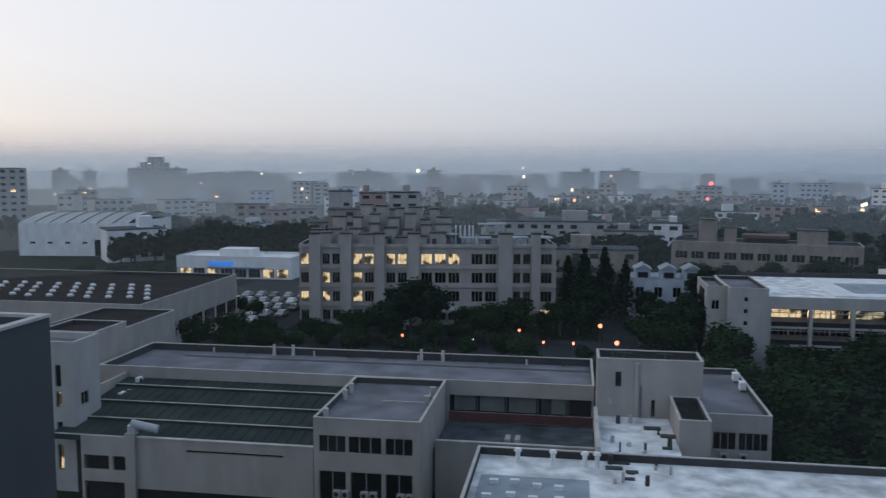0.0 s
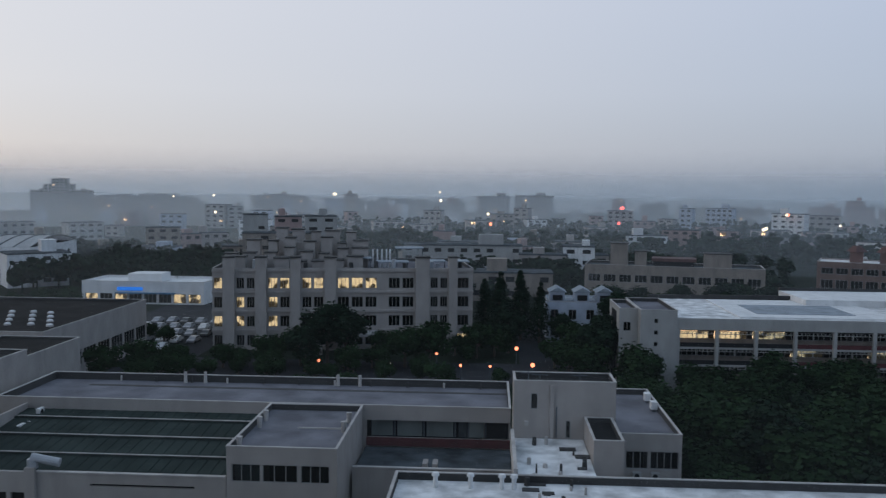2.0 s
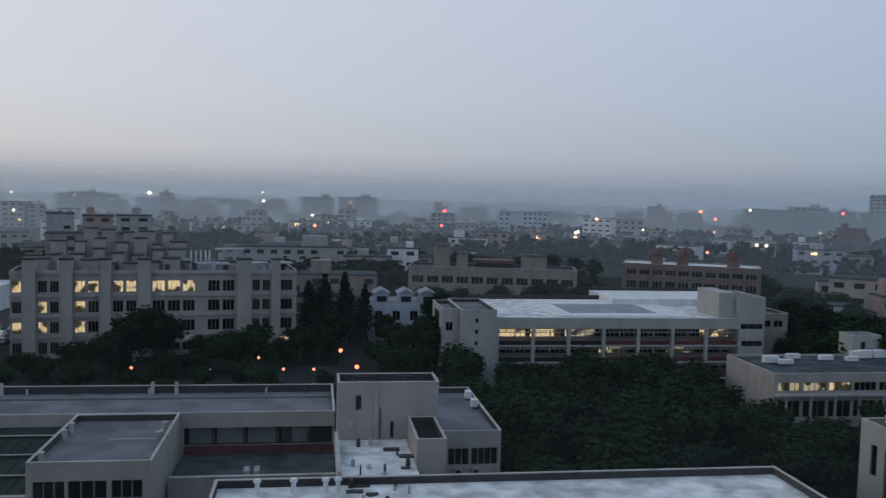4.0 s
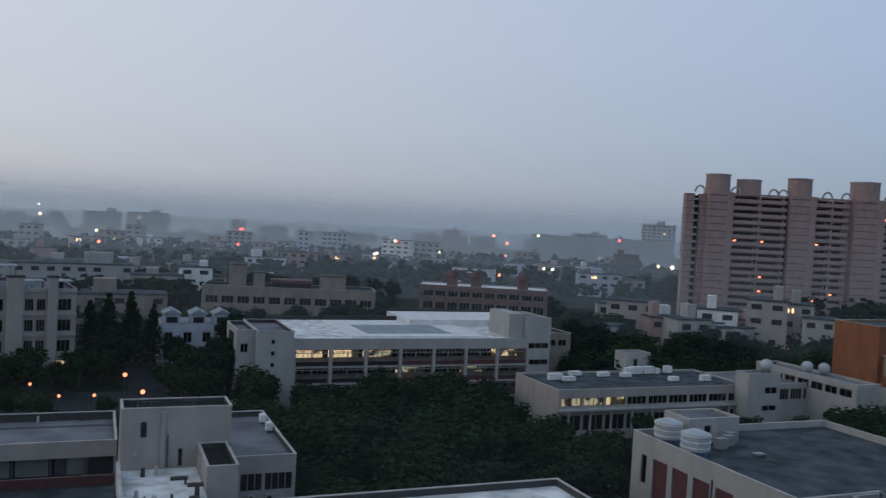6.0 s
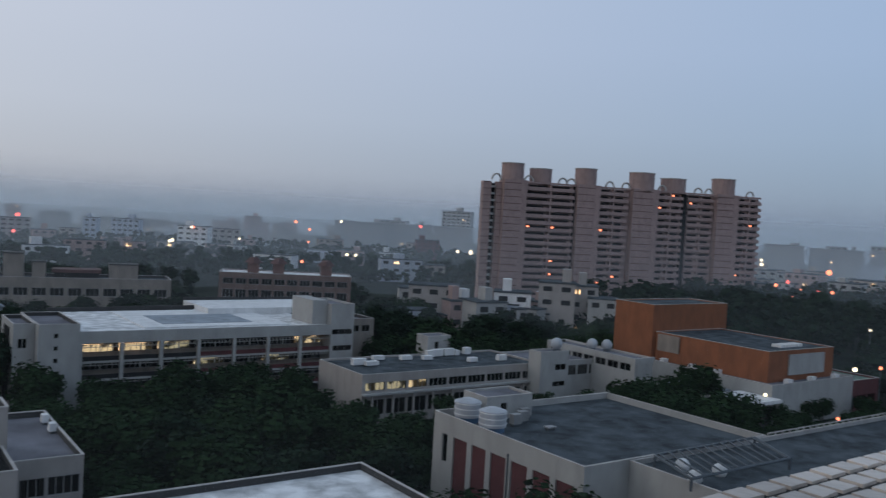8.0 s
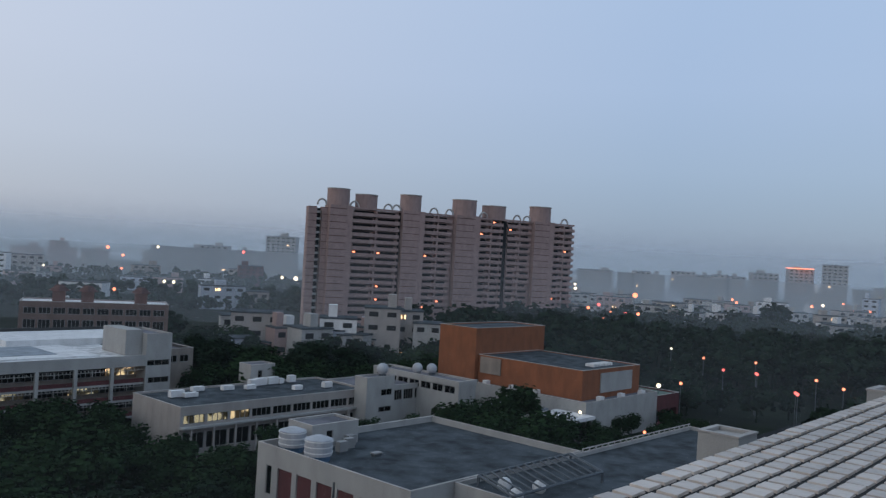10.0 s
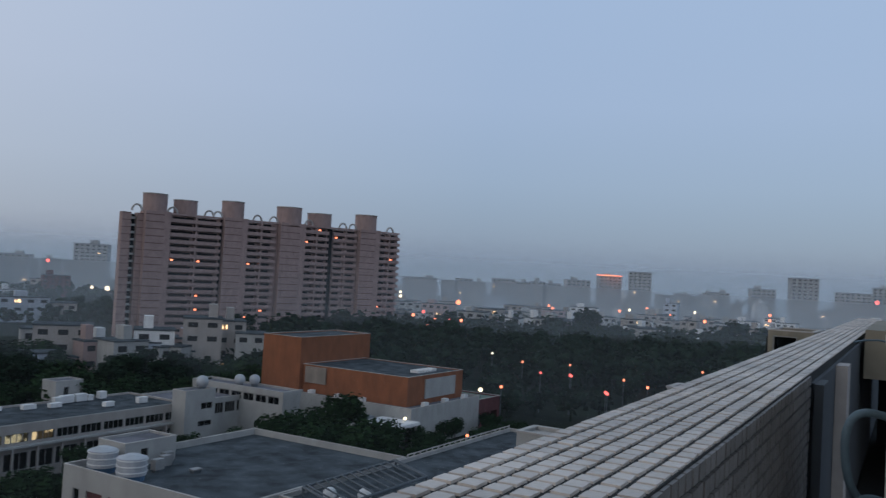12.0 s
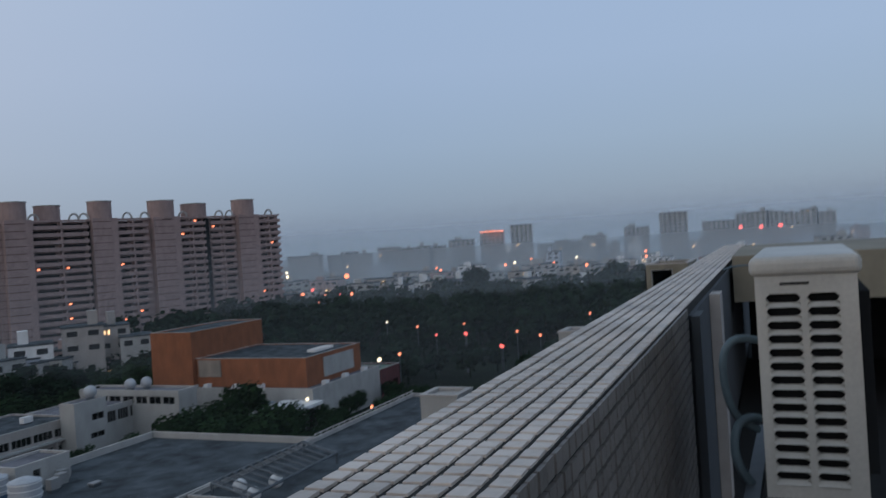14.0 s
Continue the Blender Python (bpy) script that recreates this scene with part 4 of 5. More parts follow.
for u in (-7.6, 7.8, 24.4, 28.6, 48.0, 56.3, 75.2, 94.5, 100.3, 123.2):
    bm = bmesh.new()
    for j in range(10):
        a0, a1 = math.pi * j / 10, math.pi * (j + 1) / 10
        tube(bm, (u + 2.1 * math.cos(a0), 1.5, 51.4 + 2.6 * math.sin(a0)), (u + 2.1 * math.cos(a1), 1.5, 51.4 + 2.6 * math.sin(a1)), 0.42, 0.42, 6)
    part("roof_arch", bm, CAP, slab, "pale concrete roof arch")
solid("roof_wall", PINK, slab, (-4.6, 129, 0.5, 1.1, 50.8, 51.6))

# ---- lamps ----
def street_lamp(x, y, z, mat=LAMP_O, r=0.35, group="street lamps"):
    p = thing("street_lamp", "glowing street lamp on a thin steel pole", "street lamp", group)
    bm = bmesh.new()
    tube(bm, (x, y, -0.02), (x, y, z - r), 0.1, 0.06, 6)
    part("pole", bm, STEEL, p)
    bm = bmesh.new()
    bmesh.ops.create_uvsphere(bm, u_segments=10, v_segments=6, radius=r * 0.8, matrix=Matrix.Translation((x, y, z)))
    part("globe", bm, mat, p)


for x, y in ((7.7, 148.0), (5.3, 163.5), (-9.9, 156.6), (-30.6, 148.1), (-5, 146.5), (0.2, 146.3)):
    street_lamp(x, y, 3.0, LAMP_O, 0.5 if x > 5 else 0.32)
street_lamp(-17.5, 146.5, 3.0, LAMP_W, 0.25)
for x, y, c in ((264, 124, LAMP_O), (270, 109, LAMP_O), (240, 96.3, LAMP_R), (245, 81.6, LAMP_O), (234, 71, LAMP_O), (213, 75.7, LAMP_R), (211, 74.5, LAMP_R), (199, 99.2, LAMP_O), (281, 144.5, LAMP_W), (239, 106, LAMP_R), (294, 70.4, LAMP_O), (242, 97.5, LAMP_R)):
    street_lamp(x * 0.828, y * 0.828, 10.0, c, 0.42)
street_lamp(171.2, 90.6, 7.8, LAMP_W, 0.6)
street_lamp(133.8, 73.0, 5.0, LAMP_O, 0.35)
street_lamp(134, 86.6, 6.2, LAMP_W, 0.4)
street_lamp(37.9, 107, 4.0, LAMP_W, 0.25)
for yaw, d, z, c, r in ((-56.35, 420, 21.4, LAMP_W, 0.9), (-60.29, 420, 19.8, LAMP_O, 1.5), (-73.37, 620, 11.2, LAMP_O, 2.0), (-75.87, 620, 12.4, LAMP_O, 1.9), (-80.43, 620, 13.6, LAMP_O, 1.3), (-66.4, 620, 14.5, LAMP_O, 1.1), (-86.44, 800, 29, LAMP_R, 2.4), (-87.68, 800, 28, LAMP_R, 2.4), (-88.82, 800, 28.4, LAMP_R, 2.4),
                       (-8.53, 700, 7.5, LAMP_R, 1.6), (-8.77, 700, 20.0, LAMP_R, 1.6), (10.6, 800, 28, LAMP_W, 2.2), (21.0, 800, 25, LAMP_W, 1.0), (3.5, 800, 31, LAMP_W, 1.2), (0.2, 500, 19.5, LAMP_W, 1.0), (-37.5, 600, 11.5, LAMP_W, 2.0), (-36.6, 600, 11.8, LAMP_W, 1.4), (-34.0, 700, 27, LAMP_R, 1.6), (-40.8, 600, 8, LAMP_W, 1.1), (18.5, 800, 26, LAMP_W, 1.2), (-22, 620, 12, LAMP_W, 1.0), (-26.5, 620, 12, LAMP_O, 1.0), (-57.5, 400, 8, LAMP_O, 0.9), (-58.3, 400, 8.5, LAMP_O, 0.9), (-59.6, 410, 7.4, LAMP_O, 0.9), (-60.3, 410, 7.2, LAMP_R, 0.9),
                       (-57.28, 430, 11.8, LAMP_O, 1.0), (-57.96, 430, 13.7, LAMP_R, 1.0), (-58.75, 430, 10.0, LAMP_O, 1.0), (-59.74, 430, 10.0, LAMP_R, 1.0), (-60.55, 430, 10.3, LAMP_O, 1.0), (-56.32, 640, 17.9, LAMP_W, 1.3), (-66.66, 640, 11.9, LAMP_O, 1.3), (-75.89, 640, 15.2, LAMP_W, 1.3), (-74.33, 640, 12.1, LAMP_O, 1.3), (-72.84, 640, 15.8, LAMP_O, 1.3), (-80.43, 640, 16.8, LAMP_O, 1.3), (-76.52, 430, 17.3, LAMP_O, 1.0), (-71.72, 640, 14.2, LAMP_W, 1.3), (-71.09, 640, 12.9, LAMP_O, 1.3), (-62.23, 430, 5.0, LAMP_W, 1.0), (0.03, 430, 16.3, LAMP_O, 1.0), (3.43, 640, 25.2, LAMP_W, 1.3), (-19.02, 640, 18.1, LAMP_O, 1.3), (-17.75, 430, 16.6, LAMP_W, 1.0), (-8.66, 640, 20.9, LAMP_R, 1.3), (-25.60, 640, 26.0, LAMP_O, 1.3), (18.39, 640, 15.5, LAMP_W, 1.3), (14.32, 430, 14.9, LAMP_O, 1.0), (-25.63, 640, 26.0, LAMP_O, 1.3), (-29.70, 430, 13.3, LAMP_W, 1.0), (-29.12, 430, 13.4, LAMP_W, 1.0), (-26.54, 640, 20.8, LAMP_O, 1.3), (-17.60, 430, 16.1, LAMP_W, 1.0), (-18.94, 640, 18.1, LAMP_W, 1.3), (-28.62, 640, 28.0, LAMP_W, 1.3), (-26.14, 430, 8.8, LAMP_O, 1.0)):
    a = radians(yaw)
    street_lamp(-d * math.sin(a), d * math.cos(a), z, c, r, "distant mast lamps")


# ---- city behind ----
def city_block(x, y, w, d, h, wall, floors, turn=0.0, lit=0.1, name="city_building", label="distant pale apartment house with window bands", rnd=random.Random(1)):
    b = thing(name, label, "building", "distant city buildings", at=pose(x, y, 0, 0, 0, turn))
    solid("wall", wall, b, (-w / 2, w / 2, -d / 2, d / 2, -0.5, h))
    solid("roof", ROOFDARK, b, (-w / 2 - 0.2, w / 2 + 0.2, -d / 2 - 0.2, d / 2 + 0.2, h, h + 0.4))
    if rnd.random() < 0.7:
        q = rnd.uniform(-0.3, 0.3) * w
        solid("roof_housing", wall, b, (q - w * 0.12, q + w * 0.12, -d * 0.2, d * 0.2, h + 0.4, h + 0.4 + rnd.uniform(2, 4)))
    fh = h / floors
    far = math.hypot(x, y) > 430
    joined = bmesh.new()
    for k in range(floors):
        z = k * fh + fh * 0.4
        cols = max(2, int(w / 4.5))
        for c in range(cols):
            u0 = -w / 2 + w * (c + 0.25) / cols
            pane = (u0, u0 + w * 0.5 / cols, -d / 2 - 0.08, -d / 2 + 0.02, z, z + fh * 0.36)
            if rnd.random() < lit * 0.35:
                solid("lit_window", WARM, b, pane)
            elif far:
                bx(joined, *pane)
            elif rnd.random() < 0.75:
                solid("window", DARK, b, pane)
    if far:
        part("window_grid", joined, DARK, b, kind="stuff")
    return b


# skyline wall tone, part of the haze put into its colour
SKYLINE = surface("hazed_tower_render", (0.30, 0.295, 0.29), stain=0.25)
WALLS = [PALE, CONCRETE, TAN, PINK, WHITE, BLUEWALL]
rng = random.Random(77)


def polar(yaw, d):
    a = radians(yaw)
    return -d * math.sin(a), d * math.cos(a)


# low and middling houses, ring by ring
for d0, d1, n, h0, h1 in ((310, 420, 34, 6, 12), (420, 620, 60, 6, 14), (620, 900, 80, 8, 20), (900, 1400, 80, 10, 28)):
    for k in range(n):
        yaw = 34 - 128 * (k + rng.uniform(0.1, 0.9)) / n
        d = rng.uniform(d0, d1)
        if d < 480 and (-58 < yaw < -37 or -36 < yaw < -8 and d < 420):
            continue
        if d < 460 and -92 < yaw < -56:
            continue
        x, y = polar(yaw, d)
        h = rng.uniform(h0, h1)
        city_block(x, y, rng.uniform(9, 24), rng.uniform(9, 15), h, rng.choice(WALLS), max(2, int(h / 3.4)), yaw + rng.uniform(-25, 25), 0.07, rnd=rng)
# pale low houses past the park
for k in range(75):
    yaw, d = rng.uniform(-93, -55), rng.uniform(445, 640)
    x, y = polar(yaw, d)
    h = rng.uniform(6, 13)
    city_block(x, y, rng.uniform(8, 22), rng.uniform(8, 14), h, rng.choice((WHITE, PALE, PALE, TAN, CONCRETE)), max(2, int(h / 3.3)), yaw + rng.uniform(-30, 30), 0.08, rnd=rng)
# known skyline forms: bearing, distance, width, height
for yaw, d, w, h, wall in ((27.65, 1150, 20, 42, SKYLINE), (27.7, 1153, 38, 35, SKYLINE), (27.6, 1156, 74, 28, SKYLINE), (24.0, 1150, 60, 23, SKYLINE), (21.8, 1100, 46, 24.5, SKYLINE), (20.2, 1050, 29, 20.5, SKYLINE), (14.25, 1000, 64, 26, SKYLINE), (9, 1150, 60, 17, SKYLINE), (6.0, 1100, 70, 20, SKYLINE), (-0.1, 900, 38, 26.5, SKYLINE), (-2.9, 905, 44, 27.5, SKYLINE), (3.0, 900, 40, 18, PALE), (36.5, 520, 26, 31, PALE),
                       (-8.6, 720, 22, 17, SKYLINE), (-10.8, 820, 26, 21, SKYLINE), (-14, 900, 60, 17, PALE), (-17, 950, 60, 16, TAN), (-28.9, 800, 22, 27.5, SKYLINE), (-30.6, 800, 30, 27, SKYLINE), (-32.2, 810, 28, 30, SKYLINE), (-34.5, 700, 22, 16, MAROON), (-36.5, 850, 31, 42.5, SKYLINE), (-34.2, 860, 60, 27, SKYLINE), (-23, 900, 90, 20, PINK),
                       (-57.6, 850, 40, 28, SKYLINE), (-60.6, 860, 46, 29, SKYLINE), (-63.3, 900, 26, 31, SKYLINE), (-65.6, 900, 46, 30, SKYLINE), (-68.2, 930, 28, 34, SKYLINE), (-70.3, 930, 25, 40, SKYLINE), (-72.3, 900, 27, 45.5, SKYLINE), (-75.0, 1000, 60, 25, SKYLINE), (-77.2, 950, 28, 29, SKYLINE), (-79.9, 950, 26, 35, SKYLINE), (-82.3, 860, 27, 47, SKYLINE), (-85.2, 950, 40, 36, SKYLINE), (-87.6, 950, 50, 43, SKYLINE), (-90.5, 950, 50, 42, SKYLINE)):
    x, y = polar(yaw, d)
    parts = 1 if w < 45 else 3
    for k in range(parts):
        off = (k - (parts - 1) / 2) * w / parts
        hk = h * (1.0 if k == 1 or parts == 1 else rng.uniform(0.88, 0.99))
        a = radians(yaw)
        city_block(x + off * math.cos(a), y + off * math.sin(a), w / parts * rng.uniform(0.86, 0.99), 18, hk, wall, int(hk / 3.2), yaw + rng.uniform(-12, 12), 0.04, "tower_block", "hazy tower block on the skyline", rnd=rng)
a = polar(-70.3, 922)
crown = solid("crown_light", LAMP_O, None, (a[0] - 6, a[0] + 6, a[1] - 12, a[1] + 12, 40.6, 41.4))
tagged(crown, "orange lit crown on a tower roof", "lamp")
# a huddle of small houses below the slab
for k in range(17):
    yaw, d = rng.uniform(-47.5, -33.5), rng.uniform(215, 265)
    x, y = polar(yaw, d)
    h = rng.uniform(7, 14.5)
    city_block(x, y, rng.uniform(5, 10), rng.uniform(6, 10), h, rng.choice((WHITE, PALE, PALE, CONCRETE, PINK, BLUEWALL)), max(2, int(h / 3.2)), yaw + rng.uniform(-35, 35), 0.06, "town_house", "weathered town house with flat roof", rnd=rng)
# nearer houses below the slab and behind the offices
for x, y, w, d, h, wall, t in ((152, 178, 10, 9, 15.0, WHITE, -40), (163, 172, 10, 9, 18.2, CONCRETE, -43), (171, 170, 8, 9, 17.5, CONCRETE, -40), (172, 163, 8, 9, 14.6, PALE, -44), (138, 196, 14, 10, 15.2, CONCRETE, -36), (-78, 321, 10, 10, 22.8, PINK, 12), (-90, 318, 9, 10, 23.5, PALE, 14), (-66, 324, 12, 10, 23, PALE, 12), (-76, 300, 26, 10, 17.6, TAN, 12),
                           (-8, 330, 40, 12, 12.2, PALE, 2), (20, 322, 18, 12, 9.5, CONCRETE, -3), (34, 328, 12, 12, 12.4, WHITE, -5), (6, 262, 26, 12, 8.5, TAN, 0)):
    city_block(x, y, w, d, h, wall, max(2, int(h / 3.2)), t, 0.06, "town_house", "weathered town house with flat roof", rnd=rng)


# ---- trees ----
def tree_kind(seed, height, width, leaf, count, conifer=False, label="dense dark green broadleaf tree"):
    r = random.Random(seed)
    t = thing("tree", label, "tree", "campus trees", at=pose(0, 0, -300))
    bm = bmesh.new()
    tube(bm, (0, 0, -0.3), (0.2, 0.1, height * 0.45), 0.32, 0.2, 7)
    lobes = []
    n = 13 if not conifer else 11
    for k in range(n):
        a = r.uniform(0, math.tau)
        if conifer:
            f = k / (n - 1)
            c = Vector((0.3 * math.cos(a), 0.3 * math.sin(a), height * (0.2 + 0.78 * f)))
            rad = width * 0.5 * (1.05 - f) + 0.25
        else:
            q = math.sqrt(r.random()) * width * 0.36
            c = Vector((q * math.cos(a), q * math.sin(a), height * r.uniform(0.42, 0.86) - q * 0.25))
            rad = width * r.uniform(0.15, 0.25)
        lobes.append((c, rad))
        tube(bm, (0.1, 0.05, height * (0.3 if not conifer else 0.15)), c * 0.92, 0.12, 0.04, 5)
    part("trunk", bm, BARK, t)
    bm = bmesh.new()
    for k in range(count):
        c, rad = lobes[k % n]
        v = Vector((r.gauss(0, 1), r.gauss(0, 1), r.gauss(0, 0.8))).normalized()
        p = c + v * rad * r.uniform(0.45, 1.12)
        up = (v + Vector((r.uniform(-0.7, 0.7), r.uniform(-0.7, 0.7), r.uniform(-0.2, 0.9)))).normalized()
        q = up.to_track_quat("Z", "Y")
        s = r.uniform(0.12, 0.34) * (1.2 if not conifer else 1.0)
        pts = [bm.verts.new(p + q @ Vector(e)) for e in ((-s, -s * 0.5, 0), (s * 0.9, -s * 0.55, s * 0.12), (s, s * 0.5, -s * 0.1), (-s * 0.8, s * 0.6, s * 0.15))]
        bm.faces.new(pts)
    part("crown", bm, leaf, t)
    return t


KINDS = [tree_kind(1, 9.5, 9.0, LEAF, 2400), tree_kind(2, 8.0, 8.5, LEAF, 2200), tree_kind(3, 11.0, 8.0, LEAFDARK, 2300), tree_kind(4, 7.0, 7.5, LEAF, 1900), tree_kind(5, 15.0, 6.5, LEAFDARK, 2200, True, "tall dark conifer with layered branches")]
HOMES = list(KINDS)


used = set()


def plant_tree(x, y, kind, s=1.0):
    m = pose(x, y, 0, 0, 0, (x * 37 + y * 91) % 360) @ Matrix.Scale(s, 4)
    k = KINDS[kind]
    if kind not in used:
        used.add(kind)
        k.matrix_world = m
        return k
    c = copy_thing(k, pose(x, y, 0, 0, 0, (x * 37 + y * 91) % 360))
    c.scale = (s, s, s)
    return c


rng = random.Random(31)


def grove(x0, x1, y0, y1, step, kinds, s0=0.85, s1=1.2, keep=1.0):
    y = y0
    while y <= y1:
        x = x0
        while x <= x1:
            if rng.random() < keep:
                plant_tree(x + rng.uniform(-1, 1) * step * 0.35, y + rng.uniform(-1, 1) * step * 0.35, rng.choice(kinds), rng.uniform(s0, s1))
            x += step
        y += step


FAR = bmesh.new()
GOLD = (1 + math.sqrt(5)) / 2
ICO = [Vector(c).normalized() for c in ((-1, GOLD, 0), (1, GOLD, 0), (-1, -GOLD, 0), (1, -GOLD, 0), (0, -1, GOLD), (0, 1, GOLD), (0, -1, -GOLD), (0, 1, -GOLD), (GOLD, 0, -1), (GOLD, 0, 1), (-GOLD, 0, -1), (-GOLD, 0, 1))]
ICO_FACES = [(i, j, k) for i, j, k in itertools.combinations(range(12), 3) if max((ICO[i] - ICO[j]).length, (ICO[j] - ICO[k]).length, (ICO[i] - ICO[k]).length) < 1.1]


def clump(bm, p, r, flat, rnd):
    """A ragged knot of foliage."""
    v = [bm.verts.new(p + Vector((c.x, c.y, c.z * flat)) * r * rnd.uniform(0.7, 1.25)) for c in ICO]
    for f in ICO_FACES:
        bm.faces.new([v[i] for i in f])




def far_tree(x, y, h, w, n=70):
    for j in range(9):
        a, q = rng.uniform(0, math.tau), math.sqrt(rng.random()) * w * 0.34
        clump(FAR, Vector((x + q * math.cos(a), y + q * math.sin(a), h * rng.uniform(0.45, 0.84) - q * 0.3)), w * rng.uniform(0.13, 0.22), 0.8, rng)
    for j in range(n):
        v = Vector((rng.gauss(0, 1), rng.gauss(0, 1), rng.gauss(0, 1))).normalized() * rng.uniform(0.55, 1.0)
        f = 0.55 + 0.45 * math.sin(v.x * 5 + x) * math.cos(v.y * 4 + y)
        p = Vector((x + v.x * w * 0.5, y + v.y * w * 0.5, h * (0.6 + 0.4 * v.z * (0.75 + 0.25 * f))))
        q = Vector((rng.gauss(0, 1), rng.gauss(0, 1), rng.gauss(0, 1))).normalized().to_track_quat("Z", "Y")
        s = rng.uniform(0.6, 1.25)
        FAR.faces.new([FAR.verts.new(p + q @ Vector(e)) for e in ((-s, -s * 0.6, 0), (s, -s * 0.4, 0.1), (s * 0.7, s * 0.7, -0.1), (-s * 0.8, s * 0.6, 0))])
    tube(FAR, (x, y, -0.2), (x, y, h * 0.5), 0.3, 0.15, 5)


def far_grove(x0, x1, y0, y1, step, h0, h1, keep=1.0):
    y = y0
    while y <= y1:
        x = x0
        while x <= x1:
            if rng.random() < keep:
                h = rng.uniform(h0, h1)
                far_tree(x + rng.uniform(-1, 1) * step * 0.4, y + rng.uniform(-1, 1) * step * 0.4, h, h * rng.uniform(0.75, 1.1))
            x += step
        y += step


# the dark garden between the wings
grove(25, 52, 76, 112, 7.2, (0, 1, 3, 2), 0.8, 1.3)
grove(25, 54, 116, 140, 6.6, (0, 1, 3, 1), 0.75, 1.05)
grove(54, 67, 84, 138, 6.6, (0, 1, 3), 0.75, 1.1)
grove(70, 110, 84, 108, 7.2, (0, 1, 3), 0.6, 0.85)
grove(88, 122, 62, 82, 7.0, (1, 3, 0), 0.65, 0.85)
# before and beside the offices
for x, y, k, s in ((-42, 158, 1, 0.8), (-36, 157, 0, 0.9), (-31, 158, 2, 1.2), (-27.5, 158.5, 2, 1.15), (-16, 158, 1, 1.05), (-11.5, 159, 0, 1.0), (-21, 155, 3, 0.7), (-50, 154, 3, 0.7), (-46, 151, 1, 0.6), (-58, 150, 1, 0.7), (-62, 145, 0, 0.75), (-66, 139, 0, 0.75), (-59, 137, 1, 0.7), (-54, 143, 3, 0.75), (-4.5, 163, 3, 0.55), (2, 178, 4, 1.1), (-1, 185, 4, 0.95), (7, 190, 4, 1.05), (4, 174, 2, 0.9), (11, 186, 4, 0.9), (15, 178, 2, 0.8), (17, 168, 0, 0.85), (22, 165, 2, 0.9), (19, 158, 1, 1.15), (25, 166, 0, 0.8), (24, 138, 1, 1.2), (20.5, 150, 2, 1.2), (17, 143, 0, 0.9), (14.5, 152, 1, 0.9), (12.5, 160, 3, 0.9), (-2.5, 168, 0, 0.8), (-20, 160, 0, 0.75), (-34, 152, 2, 0.85), (-25, 152, 1, 0.7), (1, 170, 1, 0.8), (-7, 170, 1, 0.6), (-38, 146, 3, 0.55), (-28, 145, 3, 0.5), (-12, 146, 3, 0.5), (-75, 180, 3, 0.6), (-70, 176, 1, 0.55)):
    plant_tree(x, y, k, s)
grove(-60, -9, 150, 158, 6.5, (3, 1), 0.42, 0.62, 0.85)
grove(-60, 0, 112, 142, 10, (1, 3), 0.5, 0.65, 0.8)
grove(-136, -112, 214, 226, 8, (0, 1, 3), 0.6, 0.85)
grove(2, 30, 205, 220, 9, (0, 1, 2), 0.7, 1.0)
grove(30, 75, 182, 218, 8.5, (0, 1, 2), 0.95, 1.25, 0.85)
grove(86, 132, 168, 200, 8.5, (0, 1, 2), 1.05, 1.4, 0.9)
grove(94, 132, 138, 164, 8.0, (0, 1, 2, 3), 1.0, 1.3)
for x, y, k, s in ((53.2, 52.0, 0, 1.25), (51.0, 66.5, 1, 0.95), (52.0, 60.0, 3, 1.0)):
    plant_tree(x, y, k, s)
grove(112, 129, 82, 104, 6, (1, 3, 0), 0.9, 1.2)
grove(106, 134, 66, 82, 7, (1, 3), 0.6, 0.85)
grove(138, 162, 68, 84, 8, (1, 3), 0.55, 0.75)
grove(126, 160, 132, 162, 8.5, (0, 1, 2), 1.0, 1.35)
far_grove(160, 225, 132, 195, 9, 8, 13)
far_grove(-150, -62, 258, 335, 9, 8, 13)
far_grove(-20, 84, 246, 312, 10, 7, 12, 0.85)
far_grove(182, 300, 76, 150, 11, 6, 10, 0.7)
far_grove(180, 250, 30, 60, 9, 6, 10, 0.8)
far_grove(250, 430, 56, 250, 12, 9, 15, 0.9)
for x, y, h in ((418, 160, 21), (400, 172, 16), (440, 90, 19), (430, 75, 17), (425, 60, 18), (300, 230, 16), (310, 215, 14)):
    far_tree(x, y, h, h * 0.8, 300)
for x0, x1, y0, y1 in ((-260, -100, 340, 380), (-40, 120, 330, 360), (100, 180, 225, 260)):
    far_grove(x0, x1, y0, y1, 12, 7, 12, 0.7)
groves = part("tree_belt", FAR, LEAFDARK, None, "dark tree belt past the campus", "stuff")
groves["category"] = "trees"
# woods far off, past counting
bm = bmesh.new()
r = random.Random(8)
for k in range(2600):
    yaw, d = r.uniform(-92, 12), 0
    d = r.uniform(380, 760)
    if -58 < yaw < -38 and d < 520 or yaw < -54 and d > 435:
        continue
    x, y = polar(yaw, d)
    h, w = r.uniform(6, 12), r.uniform(3.5, 6.5)
    for j in range(6):
        a, q = r.uniform(0, math.tau), math.sqrt(r.random()) * w * 0.6
        clump(bm, Vector((x + q * math.cos(a), y + q * math.sin(a), h * r.uniform(0.4, 0.85))), w * r.uniform(0.24, 0.42), 0.8, r)
woods = part("distant_woods", bm, LEAFDARK, None, "dark belt of distant tree crowns", "stuff")
woods["category"] = "trees"

